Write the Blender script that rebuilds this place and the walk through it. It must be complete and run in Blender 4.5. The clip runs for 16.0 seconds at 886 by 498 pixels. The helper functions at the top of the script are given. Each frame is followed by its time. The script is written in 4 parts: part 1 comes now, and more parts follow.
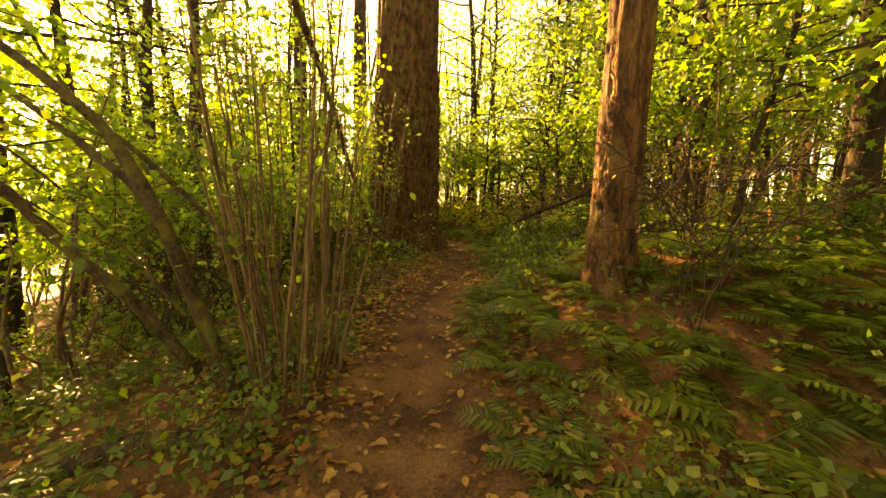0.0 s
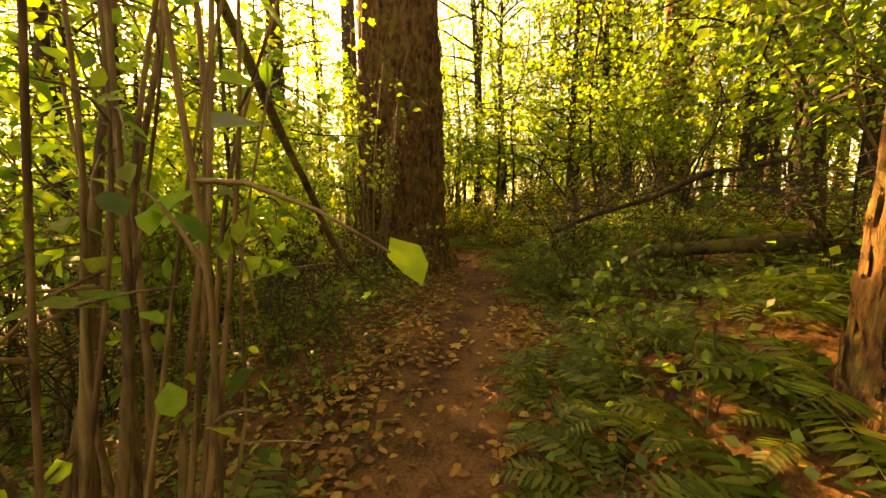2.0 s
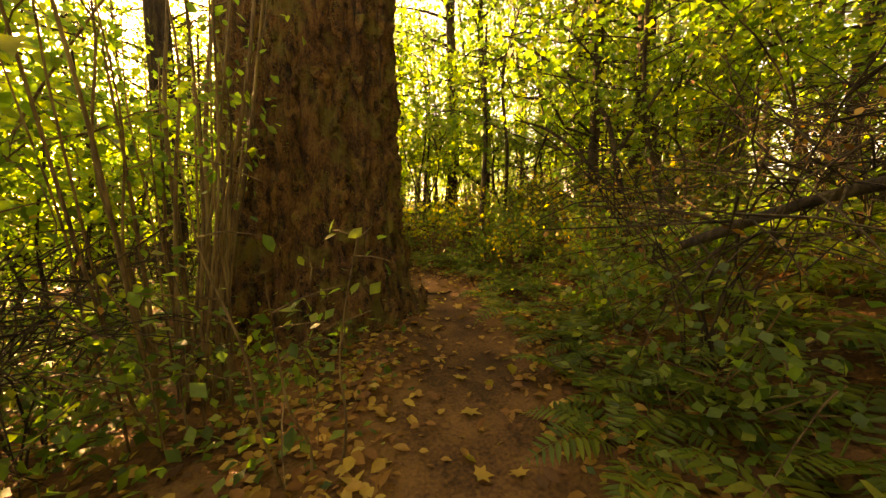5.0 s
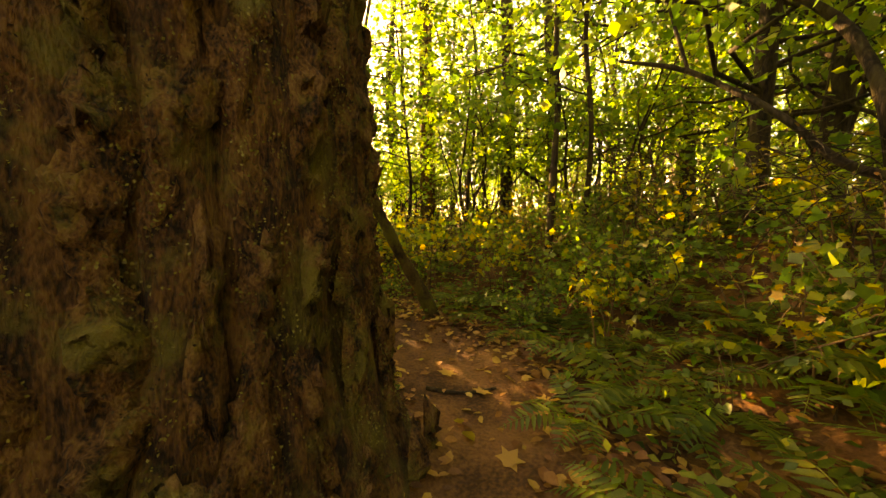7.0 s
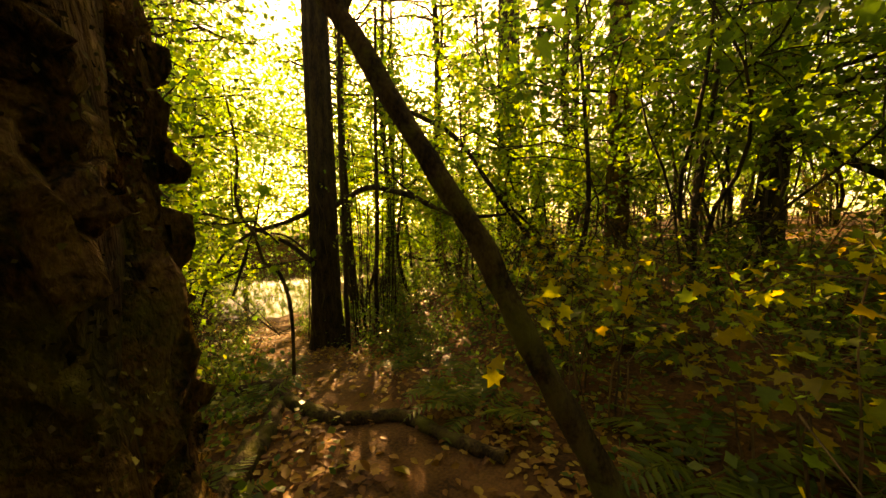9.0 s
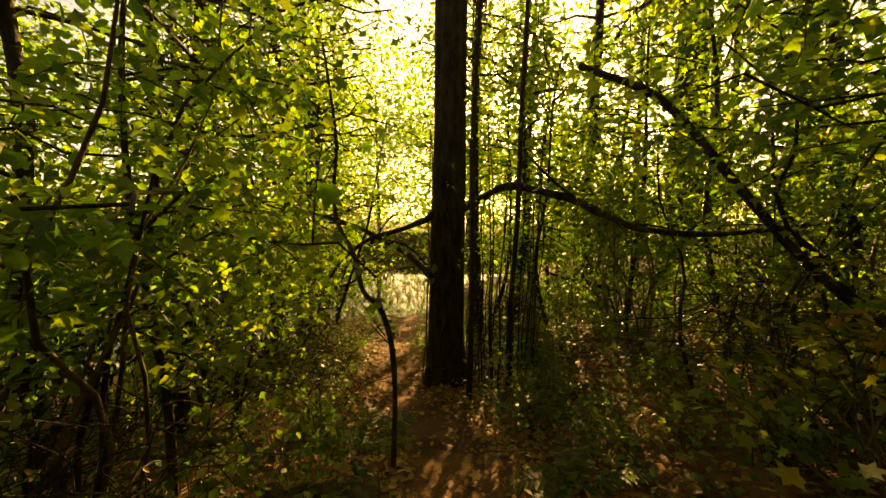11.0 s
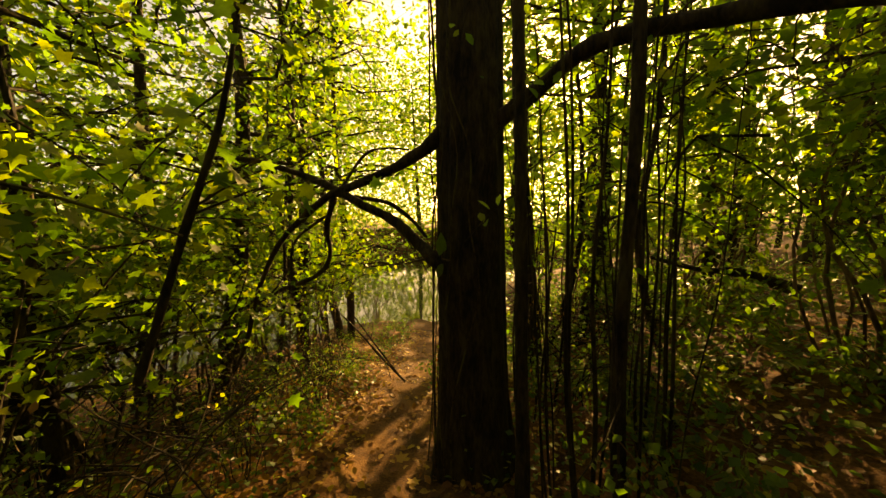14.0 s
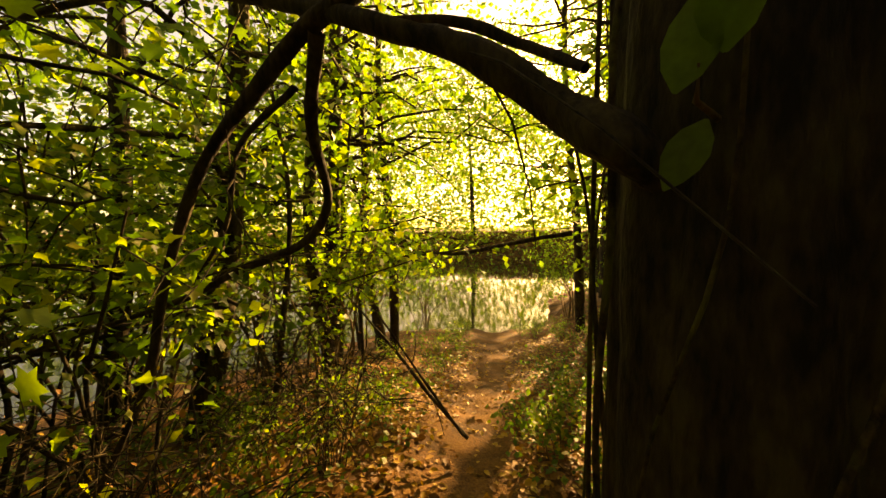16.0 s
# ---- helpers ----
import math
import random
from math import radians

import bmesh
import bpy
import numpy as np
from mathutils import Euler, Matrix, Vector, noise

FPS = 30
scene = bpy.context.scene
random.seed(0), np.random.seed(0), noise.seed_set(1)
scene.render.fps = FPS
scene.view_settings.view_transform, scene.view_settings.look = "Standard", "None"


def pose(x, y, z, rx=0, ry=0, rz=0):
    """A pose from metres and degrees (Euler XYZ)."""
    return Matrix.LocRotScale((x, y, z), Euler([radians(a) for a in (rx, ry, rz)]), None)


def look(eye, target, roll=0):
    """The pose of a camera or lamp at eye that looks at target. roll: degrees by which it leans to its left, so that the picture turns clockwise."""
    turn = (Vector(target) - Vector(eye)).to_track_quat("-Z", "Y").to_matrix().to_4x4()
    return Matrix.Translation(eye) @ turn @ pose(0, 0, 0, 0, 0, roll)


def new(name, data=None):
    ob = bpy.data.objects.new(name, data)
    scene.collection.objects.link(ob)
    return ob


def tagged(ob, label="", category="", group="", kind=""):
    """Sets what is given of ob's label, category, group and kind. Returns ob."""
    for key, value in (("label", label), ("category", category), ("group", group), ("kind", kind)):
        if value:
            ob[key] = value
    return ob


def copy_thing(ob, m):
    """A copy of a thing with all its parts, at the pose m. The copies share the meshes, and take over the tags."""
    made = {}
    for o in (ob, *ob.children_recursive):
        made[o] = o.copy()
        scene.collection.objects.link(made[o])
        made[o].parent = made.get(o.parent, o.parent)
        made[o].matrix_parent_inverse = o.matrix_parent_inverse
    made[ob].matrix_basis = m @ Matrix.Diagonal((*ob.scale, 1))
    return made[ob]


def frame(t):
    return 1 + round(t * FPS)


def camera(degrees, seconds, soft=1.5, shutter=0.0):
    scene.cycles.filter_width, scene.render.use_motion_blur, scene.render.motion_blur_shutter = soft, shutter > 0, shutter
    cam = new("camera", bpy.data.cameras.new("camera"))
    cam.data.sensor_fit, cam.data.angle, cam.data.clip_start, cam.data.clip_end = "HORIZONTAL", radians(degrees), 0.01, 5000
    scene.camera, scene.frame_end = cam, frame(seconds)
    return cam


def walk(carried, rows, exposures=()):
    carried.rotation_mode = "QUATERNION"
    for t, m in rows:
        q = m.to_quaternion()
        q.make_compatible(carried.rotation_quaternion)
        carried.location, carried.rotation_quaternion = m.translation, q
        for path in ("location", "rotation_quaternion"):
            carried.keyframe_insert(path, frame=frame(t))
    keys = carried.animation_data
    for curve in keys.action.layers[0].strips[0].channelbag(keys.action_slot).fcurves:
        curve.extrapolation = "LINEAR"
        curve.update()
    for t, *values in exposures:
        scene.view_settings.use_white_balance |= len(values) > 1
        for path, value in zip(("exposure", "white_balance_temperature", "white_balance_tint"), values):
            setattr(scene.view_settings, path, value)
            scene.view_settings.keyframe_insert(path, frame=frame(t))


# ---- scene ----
cam = camera(104.0, 16.0)
PATH = [
    (0, (0.024, 0.507, 1.58), (0.051, 2.494, 1.356), 1.6),
    (0.5, (0.012, 0.934, 1.564), (0.027, 2.921, 1.34), 1.2),
    (1, (-0.03, 1.355, 1.573), (-0.023, 3.343, 1.351), 0.9),
    (1.5, (-0.119, 1.823, 1.609), (-0.11, 3.811, 1.386), 0.6),
    (2, (-0.104, 2.252, 1.701), (-0.084, 4.239, 1.477), -0.5),
    (2.5, (-0.141, 2.773, 1.685), (-0.073, 4.759, 1.454), -1.2),
    (3, (-0.154, 3.29, 1.692), (-0.052, 5.273, 1.455), -1.4),
    (3.5, (-0.123, 3.768, 1.753), (0.016, 5.749, 1.52), -1.7),
    (3.7, (-0.137, 3.991, 1.745), (0.049, 5.967, 1.502), -1.1),
    (5.8, (0.287, 5.946, 1.479), (0.472, 7.932, 1.329), -0.6),
    (6, (0.325, 6.157, 1.487), (0.504, 8.143, 1.335), -1.0),
    (6.5, (0.362, 6.716, 1.535), (0.491, 8.706, 1.381), -1.3),
    (7, (0.372, 7.222, 1.655), (0.25, 9.214, 1.516), -0.5),
    (7.5, (0.384, 7.684, 1.764), (0.047, 9.649, 1.61), -0.9),
    (8, (0.388, 8.144, 1.867), (-0.186, 10.053, 1.708), -1.6),
    (8.5, (0.334, 8.556, 1.941), (-0.513, 10.36, 1.783), -1.5),
    (9, (0.184, 9.018, 1.992), (-0.89, 10.698, 1.841), -1.0),
    (9.5, (0.03, 9.33, 2.052), (-1.284, 10.831, 1.915), -0.7),
    (10, (-0.187, 9.56, 2.196), (-1.63, 10.931, 2.007), -1.8),
    (10.2, (-0.305, 9.609, 2.22), (-1.788, 10.939, 2.046), -0.5),
    (12.3, (-2.01, 10.812, 1.958), (-3.672, 11.915, 1.811), -1.1),
    (12.5, (-2.06, 10.899, 1.931), (-3.725, 11.998, 1.788), -1.1),
    (13, (-2.211, 11.123, 1.831), (-3.877, 12.219, 1.675), -1.0),
    (13.5, (-2.457, 11.35, 1.795), (-4.128, 12.438, 1.642), -1.1),
    (14, (-2.794, 11.613, 1.678), (-4.524, 12.603, 1.51), -1.3),
    (14.5, (-3.201, 11.738, 1.586), (-5.023, 12.549, 1.431), -1.0),
    (15, (-3.66, 11.894, 1.537), (-5.487, 12.692, 1.375), -1.4),
    (15.5, (-4.109, 12.129, 1.463), (-5.946, 12.902, 1.296), -0.9),
    (16, (-4.43, 12.2, 1.24), (-6.28, 12.92, 1.12), -0.9),
]
walk(cam, [(t, look(eye, target, roll)) for t, eye, target, roll in PATH],
     exposures=[(0, 3.95, 40000, 34), (3.7, 3.95, 40000, 39), (5.8, 4.25, 40000, 32), (7.5, 4.05, 40000, 31), (9.0, 3.0, 40000, 28), (10.2, 2.7, 38000, 24), (12.5, 2.2, 36000, 17), (16, 2.75, 36000, 25)])

# ---- light ----
SUN_AZ, SUN_EL = radians(41.5), radians(19.5)      # bearing left of +y, height
world = bpy.data.worlds.new("sky")
scene.world = world
world.use_nodes = True
wn = world.node_tree.nodes
sky = wn.new("ShaderNodeTexSky")
sky.sky_type = "NISHITA"
sky.sun_disc = False
sky.dust_density, sky.ozone_density, sky.air_density = 1.5, 0.0, 0.7
sky.sun_elevation, sky.sun_rotation = SUN_EL, -SUN_AZ
wn["Background"].inputs["Strength"].default_value = 0.062
world.node_tree.links.new(sky.outputs[0], wn["Background"].inputs["Color"])
sun = new("sun", bpy.data.lights.new("sun", "SUN"))
sun.data.energy, sun.data.angle, sun.data.color = 3.8, radians(0.6), (1.0, 0.84, 0.58)
sun_dir = Vector((-math.sin(SUN_AZ) * math.cos(SUN_EL), math.cos(SUN_AZ) * math.cos(SUN_EL), math.sin(SUN_EL)))
sun.matrix_world = look(sun_dir * 60, (0, 0, 0))

# ---- materials ----


def material(name, ramp, scale=6.0, rough=0.85, bump=0.3, stretch=(1, 1, 1), vary=0.0, spec=0.3, fine=40.0, moss=None):
    """A grainy surface: a colour ramp over two scales of noise, with relief."""
    m = bpy.data.materials.new(name)
    m.use_nodes = True
    n, l = m.node_tree.nodes, m.node_tree.links
    b = n["Principled BSDF"]
    co = n.new("ShaderNodeNewGeometry")
    mp = n.new("ShaderNodeMapping")
    mp.inputs["Scale"].default_value = stretch
    l.new(co.outputs["Position"], mp.inputs["Vector"])
    n1, n2 = n.new("ShaderNodeTexNoise"), n.new("ShaderNodeTexNoise")
    for t, sc, det in ((n1, scale, 6.0), (n2, fine, 4.0)):
        t.inputs["Scale"].default_value, t.inputs["Detail"].default_value = sc, det
        l.new(mp.outputs[0], t.inputs["Vector"])
    mix = n.new("ShaderNodeMix")
    mix.data_type = "FLOAT"
    mix.inputs[0].default_value = 0.4
    l.new(n1.outputs["Fac"], mix.inputs[2])
    l.new(n2.outputs["Fac"], mix.inputs[3])
    r = n.new("ShaderNodeValToRGB")
    el = r.color_ramp.elements
    el[0].position, el[1].position = 0.4, 0.62
    el[0].color, el[1].color = (*ramp[0], 1), (*ramp[-1], 1)
    for i, c in enumerate(ramp[1:-1]):
        e = el.new(0.4 + 0.22 * (i + 1) / (len(ramp) - 1))
        e.color = (*c, 1)
    l.new(mix.outputs[0], r.inputs[0])
    col = r.outputs[0]
    if moss:
        n3, cut, mm = n.new("ShaderNodeTexNoise"), n.new("ShaderNodeMapRange"), n.new("ShaderNodeMix")
        n3.inputs["Scale"].default_value, n3.inputs["Detail"].default_value, n3.inputs["Roughness"].default_value = 4.0, 8.0, 0.7
        cut.inputs[1].default_value, cut.inputs[2].default_value, cut.inputs[4].default_value = 0.5, 0.62, 0.85
        l.new(co.outputs["Position"], n3.inputs["Vector"])
        l.new(n3.outputs["Fac"], cut.inputs[0])
        mm.data_type, mm.blend_type = "RGBA", "MIX"
        l.new(cut.outputs[0], mm.inputs[0])
        l.new(col, mm.inputs[6])
        mm.inputs[7].default_value = (*moss, 1)
        col = mm.outputs[2]
    l.new(col, b.inputs["Base Color"])
    b.inputs["Roughness"].default_value = rough
    b.inputs["Specular IOR Level"].default_value = spec
    bp = n.new("ShaderNodeBump")
    bp.inputs["Strength"].default_value, bp.inputs["Distance"].default_value = bump, 0.04
    l.new(mix.outputs[0], bp.inputs["Height"])
    l.new(bp.outputs[0], b.inputs["Normal"])
    return m


def leaf_material(name, ramp, through_light=0.65, rough=0.45, patch=0.35):
    """Leaves: colour differs from leaf to leaf and from bough to bough; light passes through."""
    m = bpy.data.materials.new(name)
    m.use_nodes = True
    n, l = m.node_tree.nodes, m.node_tree.links
    b, out = n["Principled BSDF"], n["Material Output"]
    geo, co, no = n.new("ShaderNodeNewGeometry"), n.new("ShaderNodeTexCoord"), n.new("ShaderNodeTexNoise")
    no.inputs["Scale"].default_value = 0.9
    l.new(geo.outputs["Position"], no.inputs["Vector"])
    mix = n.new("ShaderNodeMix")
    mix.data_type = "FLOAT"
    mix.inputs[0].default_value = patch
    l.new(geo.outputs["Random Per Island"], mix.inputs[2])
    l.new(no.outputs["Fac"], mix.inputs[3])
    r = n.new("ShaderNodeValToRGB")
    el = r.color_ramp.elements
    el[0].position, el[0].color = ramp[0][0], (*ramp[0][1], 1)
    el[1].position, el[1].color = ramp[-1][0], (*ramp[-1][1], 1)
    for pos, c in ramp[1:-1]:
        el.new(pos).color = (*c, 1)
    l.new(mix.outputs[0], r.inputs[0])
    fine = n.new("ShaderNodeTexNoise")
    fine.inputs["Scale"].default_value = 60
    l.new(co.outputs["Object"], fine.inputs["Vector"])
    hs = n.new("ShaderNodeHueSaturation")
    mr = n.new("ShaderNodeMapRange")
    mr.inputs[3].default_value, mr.inputs[4].default_value = 0.7, 1.3
    l.new(fine.outputs["Fac"], mr.inputs[0])
    l.new(mr.outputs[0], hs.inputs["Value"])
    l.new(r.outputs[0], hs.inputs["Color"])
    l.new(hs.outputs[0], b.inputs["Base Color"])
    b.inputs["Roughness"].default_value = rough
    b.inputs["Specular IOR Level"].default_value = 0.35
    tr, ms = n.new("ShaderNodeBsdfTranslucent"), n.new("ShaderNodeMixShader")
    gain = n.new("ShaderNodeMix")
    gain.data_type, gain.blend_type = "RGBA", "MULTIPLY"
    gain.inputs[0].default_value = 1.0
    gain.inputs[7].default_value = (1.75, 2.25, 1.6, 1)
    l.new(hs.outputs[0], gain.inputs[6])
    l.new(gain.outputs[2], tr.inputs["Color"])
    ms.inputs[0].default_value = through_light
    l.new(b.outputs[0], ms.inputs[1])
    l.new(tr.outputs[0], ms.inputs[2])
    l.new(ms.outputs[0], out.inputs["Surface"])
    return m


GREEN, LIME, YELLOW, ORANGE = (0.055, 0.115, 0.022), (0.12, 0.19, 0.042), (0.25, 0.23, 0.05), (0.33, 0.13, 0.02)
DEEP = (0.036, 0.068, 0.017)
M_LEAF = leaf_material("hazel_leaf", [(0.12, DEEP), (0.3, GREEN), (0.5, LIME), (0.75, (0.18, 0.22, 0.04)), (0.92, YELLOW)])
M_MAPLE = leaf_material("maple_leaf", [(0.12, DEEP), (0.3, GREEN), (0.5, LIME), (0.72, (0.2, 0.22, 0.04)), (0.88, YELLOW), (0.97, ORANGE)])
M_GOLD = leaf_material("golden_leaf", [(0.15, LIME), (0.4, YELLOW), (0.7, (0.4, 0.26, 0.03)), (0.9, ORANGE)])
M_LOW = leaf_material("undergrowth_leaf", [(0.15, DEEP), (0.38, GREEN), (0.6, LIME), (0.88, YELLOW)], 0.5)
M_FERN = leaf_material("fern_leaf", [(0.2, DEEP), (0.42, (0.065, 0.11, 0.018)), (0.65, (0.12, 0.16, 0.026)), (0.88, YELLOW)], 0.45, patch=0.6)
M_DRY = leaf_material("dry_leaf", [(0.15, (0.08, 0.034, 0.014)), (0.35, (0.2, 0.075, 0.02)), (0.6, (0.32, 0.15, 0.04)), (0.82, (0.42, 0.26, 0.06)), (0.95, (0.5, 0.36, 0.11))], 0.15, 0.6)
M_FAR = leaf_material("far_leaf", [(0.12, DEEP), (0.3, GREEN), (0.48, LIME), (0.72, (0.22, 0.23, 0.05)), (0.92, YELLOW)], 0.6, patch=0.55)
M_FIR = material("furrowed_fir_bark", [(0.012, 0.006, 0.003), (0.06, 0.026, 0.01), (0.12, 0.055, 0.02), (0.16, 0.085, 0.03)], 14, 0.95, 1.0, (1, 1, 0.35), fine=110, moss=(0.11, 0.095, 0.025))
M_CEDAR = material("reddish_bark", [(0.02, 0.009, 0.004), (0.11, 0.05, 0.016), (0.19, 0.1, 0.032)], 16, 0.9, 1.0, (1, 1, 0.25), fine=70, moss=(0.13, 0.1, 0.03))
M_BARK = material("dark_bark", [(0.012, 0.008, 0.005), (0.038, 0.026, 0.013), (0.065, 0.05, 0.02)], 12, 0.9, 0.7, (1, 1, 0.3), fine=60)
M_MOSS = material("mossy_bark", [(0.02, 0.012, 0.006), (0.065, 0.042, 0.016), (0.1, 0.075, 0.025)], 9, 0.95, 0.8, (1, 1, 0.6), fine=70, moss=(0.1, 0.105, 0.02))
M_STEM = material("hazel_stem", [(0.05, 0.028, 0.012), (0.14, 0.085, 0.035), (0.2, 0.14, 0.06)], 14, 0.7, 0.3, (1, 1, 0.2), fine=80)


# ---- builders ----
rng = np.random.default_rng(7)


def link_mesh(name, V, F, mat, parent=None, label="", smooth=False, kind=""):
    V, F = np.asarray(V, np.float32), np.asarray(F, np.int32)
    me = bpy.data.meshes.new(name)
    k = F.shape[1]
    me.vertices.add(len(V))
    me.vertices.foreach_set("co", V.ravel())
    me.loops.add(F.size)
    me.loops.foreach_set("vertex_index", F.ravel())
    me.polygons.add(len(F))
    me.polygons.foreach_set("loop_start", np.arange(0, F.size, k, dtype=np.int32))
    if smooth:
        me.polygons.foreach_set("use_smooth", np.ones(len(F), bool))
    me.update(calc_edges=True)
    me.materials.append(mat)
    ob = new(name, me)
    ob.parent = parent
    return tagged(ob, label, kind=kind)


def thing(name, at, label, category, group="", turn=0.0, size=1.0):
    ob = new(name)
    ob.empty_display_size = 0.1
    ob.matrix_basis = pose(*at, 0, 0, turn) @ Matrix.Scale(size, 4)
    return tagged(ob, label, category, group)


def smooth_line(pts, n):
    """n points on a smooth curve through pts (any number of columns)."""
    P = np.asarray(pts, float)
    P = np.vstack([2 * P[0] - P[1], P, 2 * P[-1] - P[-2]])
    out = []
    for u in np.linspace(0, len(P) - 3 - 1e-6, n):
        i = int(u)
        t, (a, b, c, d) = u - i, P[i:i + 4]
        out.append(0.5 * (2 * b + (c - a) * t + (2 * a - 5 * b + 4 * c - d) * t * t + (3 * b - a - 3 * c + d) * t ** 3))
    return np.array(out)


def tube(pts, radii, sides=8, rough=0.0, seed=0):
    """Vertices and quads of a round, tapered, slightly uneven limb along pts."""
    P, R = np.asarray(pts, float), np.asarray(radii, float)
    n = len(P)
    T = np.gradient(P, axis=0)
    T /= np.linalg.norm(T, axis=1)[:, None] + 1e-9
    ref = np.where(np.abs(T[:, 2:3]) > 0.9, np.array([[1.0, 0, 0]]), np.array([[0, 0, 1.0]]))
    if np.abs(T[0, 2]) > 0.6:
        ref = np.tile(np.array([[1.0, 0.0, 0.0]]), (n, 1))
    U = np.cross(T, ref)
    U /= np.linalg.norm(U, axis=1)[:, None] + 1e-9
    W = np.cross(T, U)
    a = np.linspace(0, 2 * np.pi, sides, endpoint=False)
    r = R[:, None] * np.ones(sides)[None]
    if rough:
        g = np.random.default_rng(seed)
        ph = g.uniform(0, 6.28, 6)
        s = np.arange(n)[:, None]
        r = r * (1 + rough * (np.sin(2 * a + ph[0] + s * 0.31) * 0.5 + np.sin(3 * a + ph[1] - s * 0.53) * 0.4 + np.sin(s * 0.9 + ph[2]) * 0.5 + g.normal(0, 0.35, r.shape)))
    V = P[:, None] + r[..., None] * (np.cos(a)[None, :, None] * U[:, None] + np.sin(a)[None, :, None] * W[:, None])
    i, j = np.meshgrid(np.arange(n - 1), np.arange(sides), indexing="ij")
    q = np.stack([i * sides + j, i * sides + (j + 1) % sides, (i + 1) * sides + (j + 1) % sides, (i + 1) * sides + j], -1).reshape(-1, 4)
    return V.reshape(-1, 3), q


def joined(pieces):
    V, F, o = [], [], 0
    for v, f in pieces:
        V.append(v)
        F.append(np.asarray(f) + o)
        o += len(v)
    return np.concatenate(V), np.concatenate(F)


OVAL = (np.array([(0, 0, 0), (0.3, 0.35, 0.07), (0.24, 0.72, 0.05), (0, 1, -0.08), (-0.24, 0.72, 0.05), (-0.3, 0.35, 0.07)]), np.array([(0, 1, 2, 3), (0, 3, 4, 5)]))
DIAMOND = (np.array([(0, 0, 0), (0.36, 0.5, 0.06), (0, 1, -0.05), (-0.36, 0.5, 0.06)]), np.array([(0, 1, 2, 3)]))
LOBED = (np.array([(0, 0, 0), (0.52, 0.36, 0.06), (0.2, 0.52, 0.02), (0, 1, -0.07), (-0.2, 0.52, 0.02), (-0.52, 0.36, 0.06)]), np.array([(0, 1, 2, 3), (0, 3, 4, 5)]))
lobes = [(0, 0), (0.2, 0.12), (0.5, 0.1), (0.33, 0.38), (0.56, 0.66), (0.2, 0.62), (0, 1.0), (-0.2, 0.62), (-0.56, 0.66), (-0.33, 0.38), (-0.5, 0.1), (-0.2, 0.12)]
STAR = (np.array([(x, y, 0.08 * abs(x) - 0.06 * y * y) for x, y in lobes] + [(0, 0.4, 0.0)]),
        np.array([(12, i, (i + 1), (i + 2) % 12) for i in range(0, 12, 2)]))


edge_line = [(0.3 * math.sin(math.pi * t) ** 0.75 * (1.15 - 0.3 * t), t) for t in (0.01, 0.2, 0.4, 0.6, 0.8, 0.99)]
BROAD = (np.array([(w, t, 0.1 * w) for w, t in edge_line] + [(-w, t, 0.1 * w) for w, t in edge_line[::-1]]), np.array([(i, i + 1, 10 - i, 11 - i) for i in range(5)]))


def leaves(pos, axis, normal, size, shape):
    """Many leaves of one shape: where, which way they point and face, how long."""
    pos, axis, normal = (np.asarray(v, float) for v in (pos, axis, normal))
    axis = axis / (np.linalg.norm(axis, axis=1)[:, None] + 1e-9)
    side = np.cross(axis, normal)
    side /= np.linalg.norm(side, axis=1)[:, None] + 1e-9
    normal = np.cross(side, axis)
    B, F = shape
    s = np.asarray(size, float)[:, None, None]
    V = pos[:, None] + s * (B[None, :, 0:1] * side[:, None] + B[None, :, 1:2] * axis[:, None] + B[None, :, 2:3] * normal[:, None])
    n = len(pos)
    return V.reshape(-1, 3), (F[None] + (np.arange(n) * len(B))[:, None, None]).reshape(-1, F.shape[1])


def spray(g, lines, per, size, shape, droop=0.35, flat=0.5, out=0.03):
    """Leaves along twigs: lines is a list of polylines."""
    P, A = [], []
    for L in lines:
        L = np.asarray(L)
        k = per if per >= 1 else 1
        u = g.uniform(0.12, 1, k) * (len(L) - 1)
        i = np.minimum(u.astype(int), len(L) - 2)
        f = (u - i)[:, None]
        P.append(L[i] * (1 - f) + L[i + 1] * f)
        A.append(L[i + 1] - L[i])
    P, A = np.concatenate(P), np.concatenate(A)
    A = A / (np.linalg.norm(A, axis=1)[:, None] + 1e-9)
    N = len(P)
    ax = A * 0.5 + g.normal(0, 0.7, (N, 3)) + np.array([0, 0, -droop])
    no = g.normal(0, flat, (N, 3)) + np.array([0, 0, 1.0])
    return leaves(P + g.normal(0, out, (N, 3)), ax, no, size * g.uniform(0.6, 1.25, N), shape)


# ---- ground ----
WAY = [(0.2, -30, -0.6), (0.1, -5, -0.1), (0.06, 0.5, 0.15), (-0.1, 3.5, 0.42), (0.15, 5.2, 0.5), (0.4, 7.0, 0.56), (0.45, 8.6, 0.62), (0.1, 9.7, 0.68),
       (-0.8, 10.4, 0.66), (-2.2, 11.1, 0.45), (-3.4, 11.8, 0.12), (-4.6, 12.2, -0.15), (-6.6, 13.2, -0.5), (-9.2, 14.9, -1.05), (-12.2, 16.6, -1.55), (-15, 18, -2.2)]
WAY_LINE = smooth_line(WAY, 200)


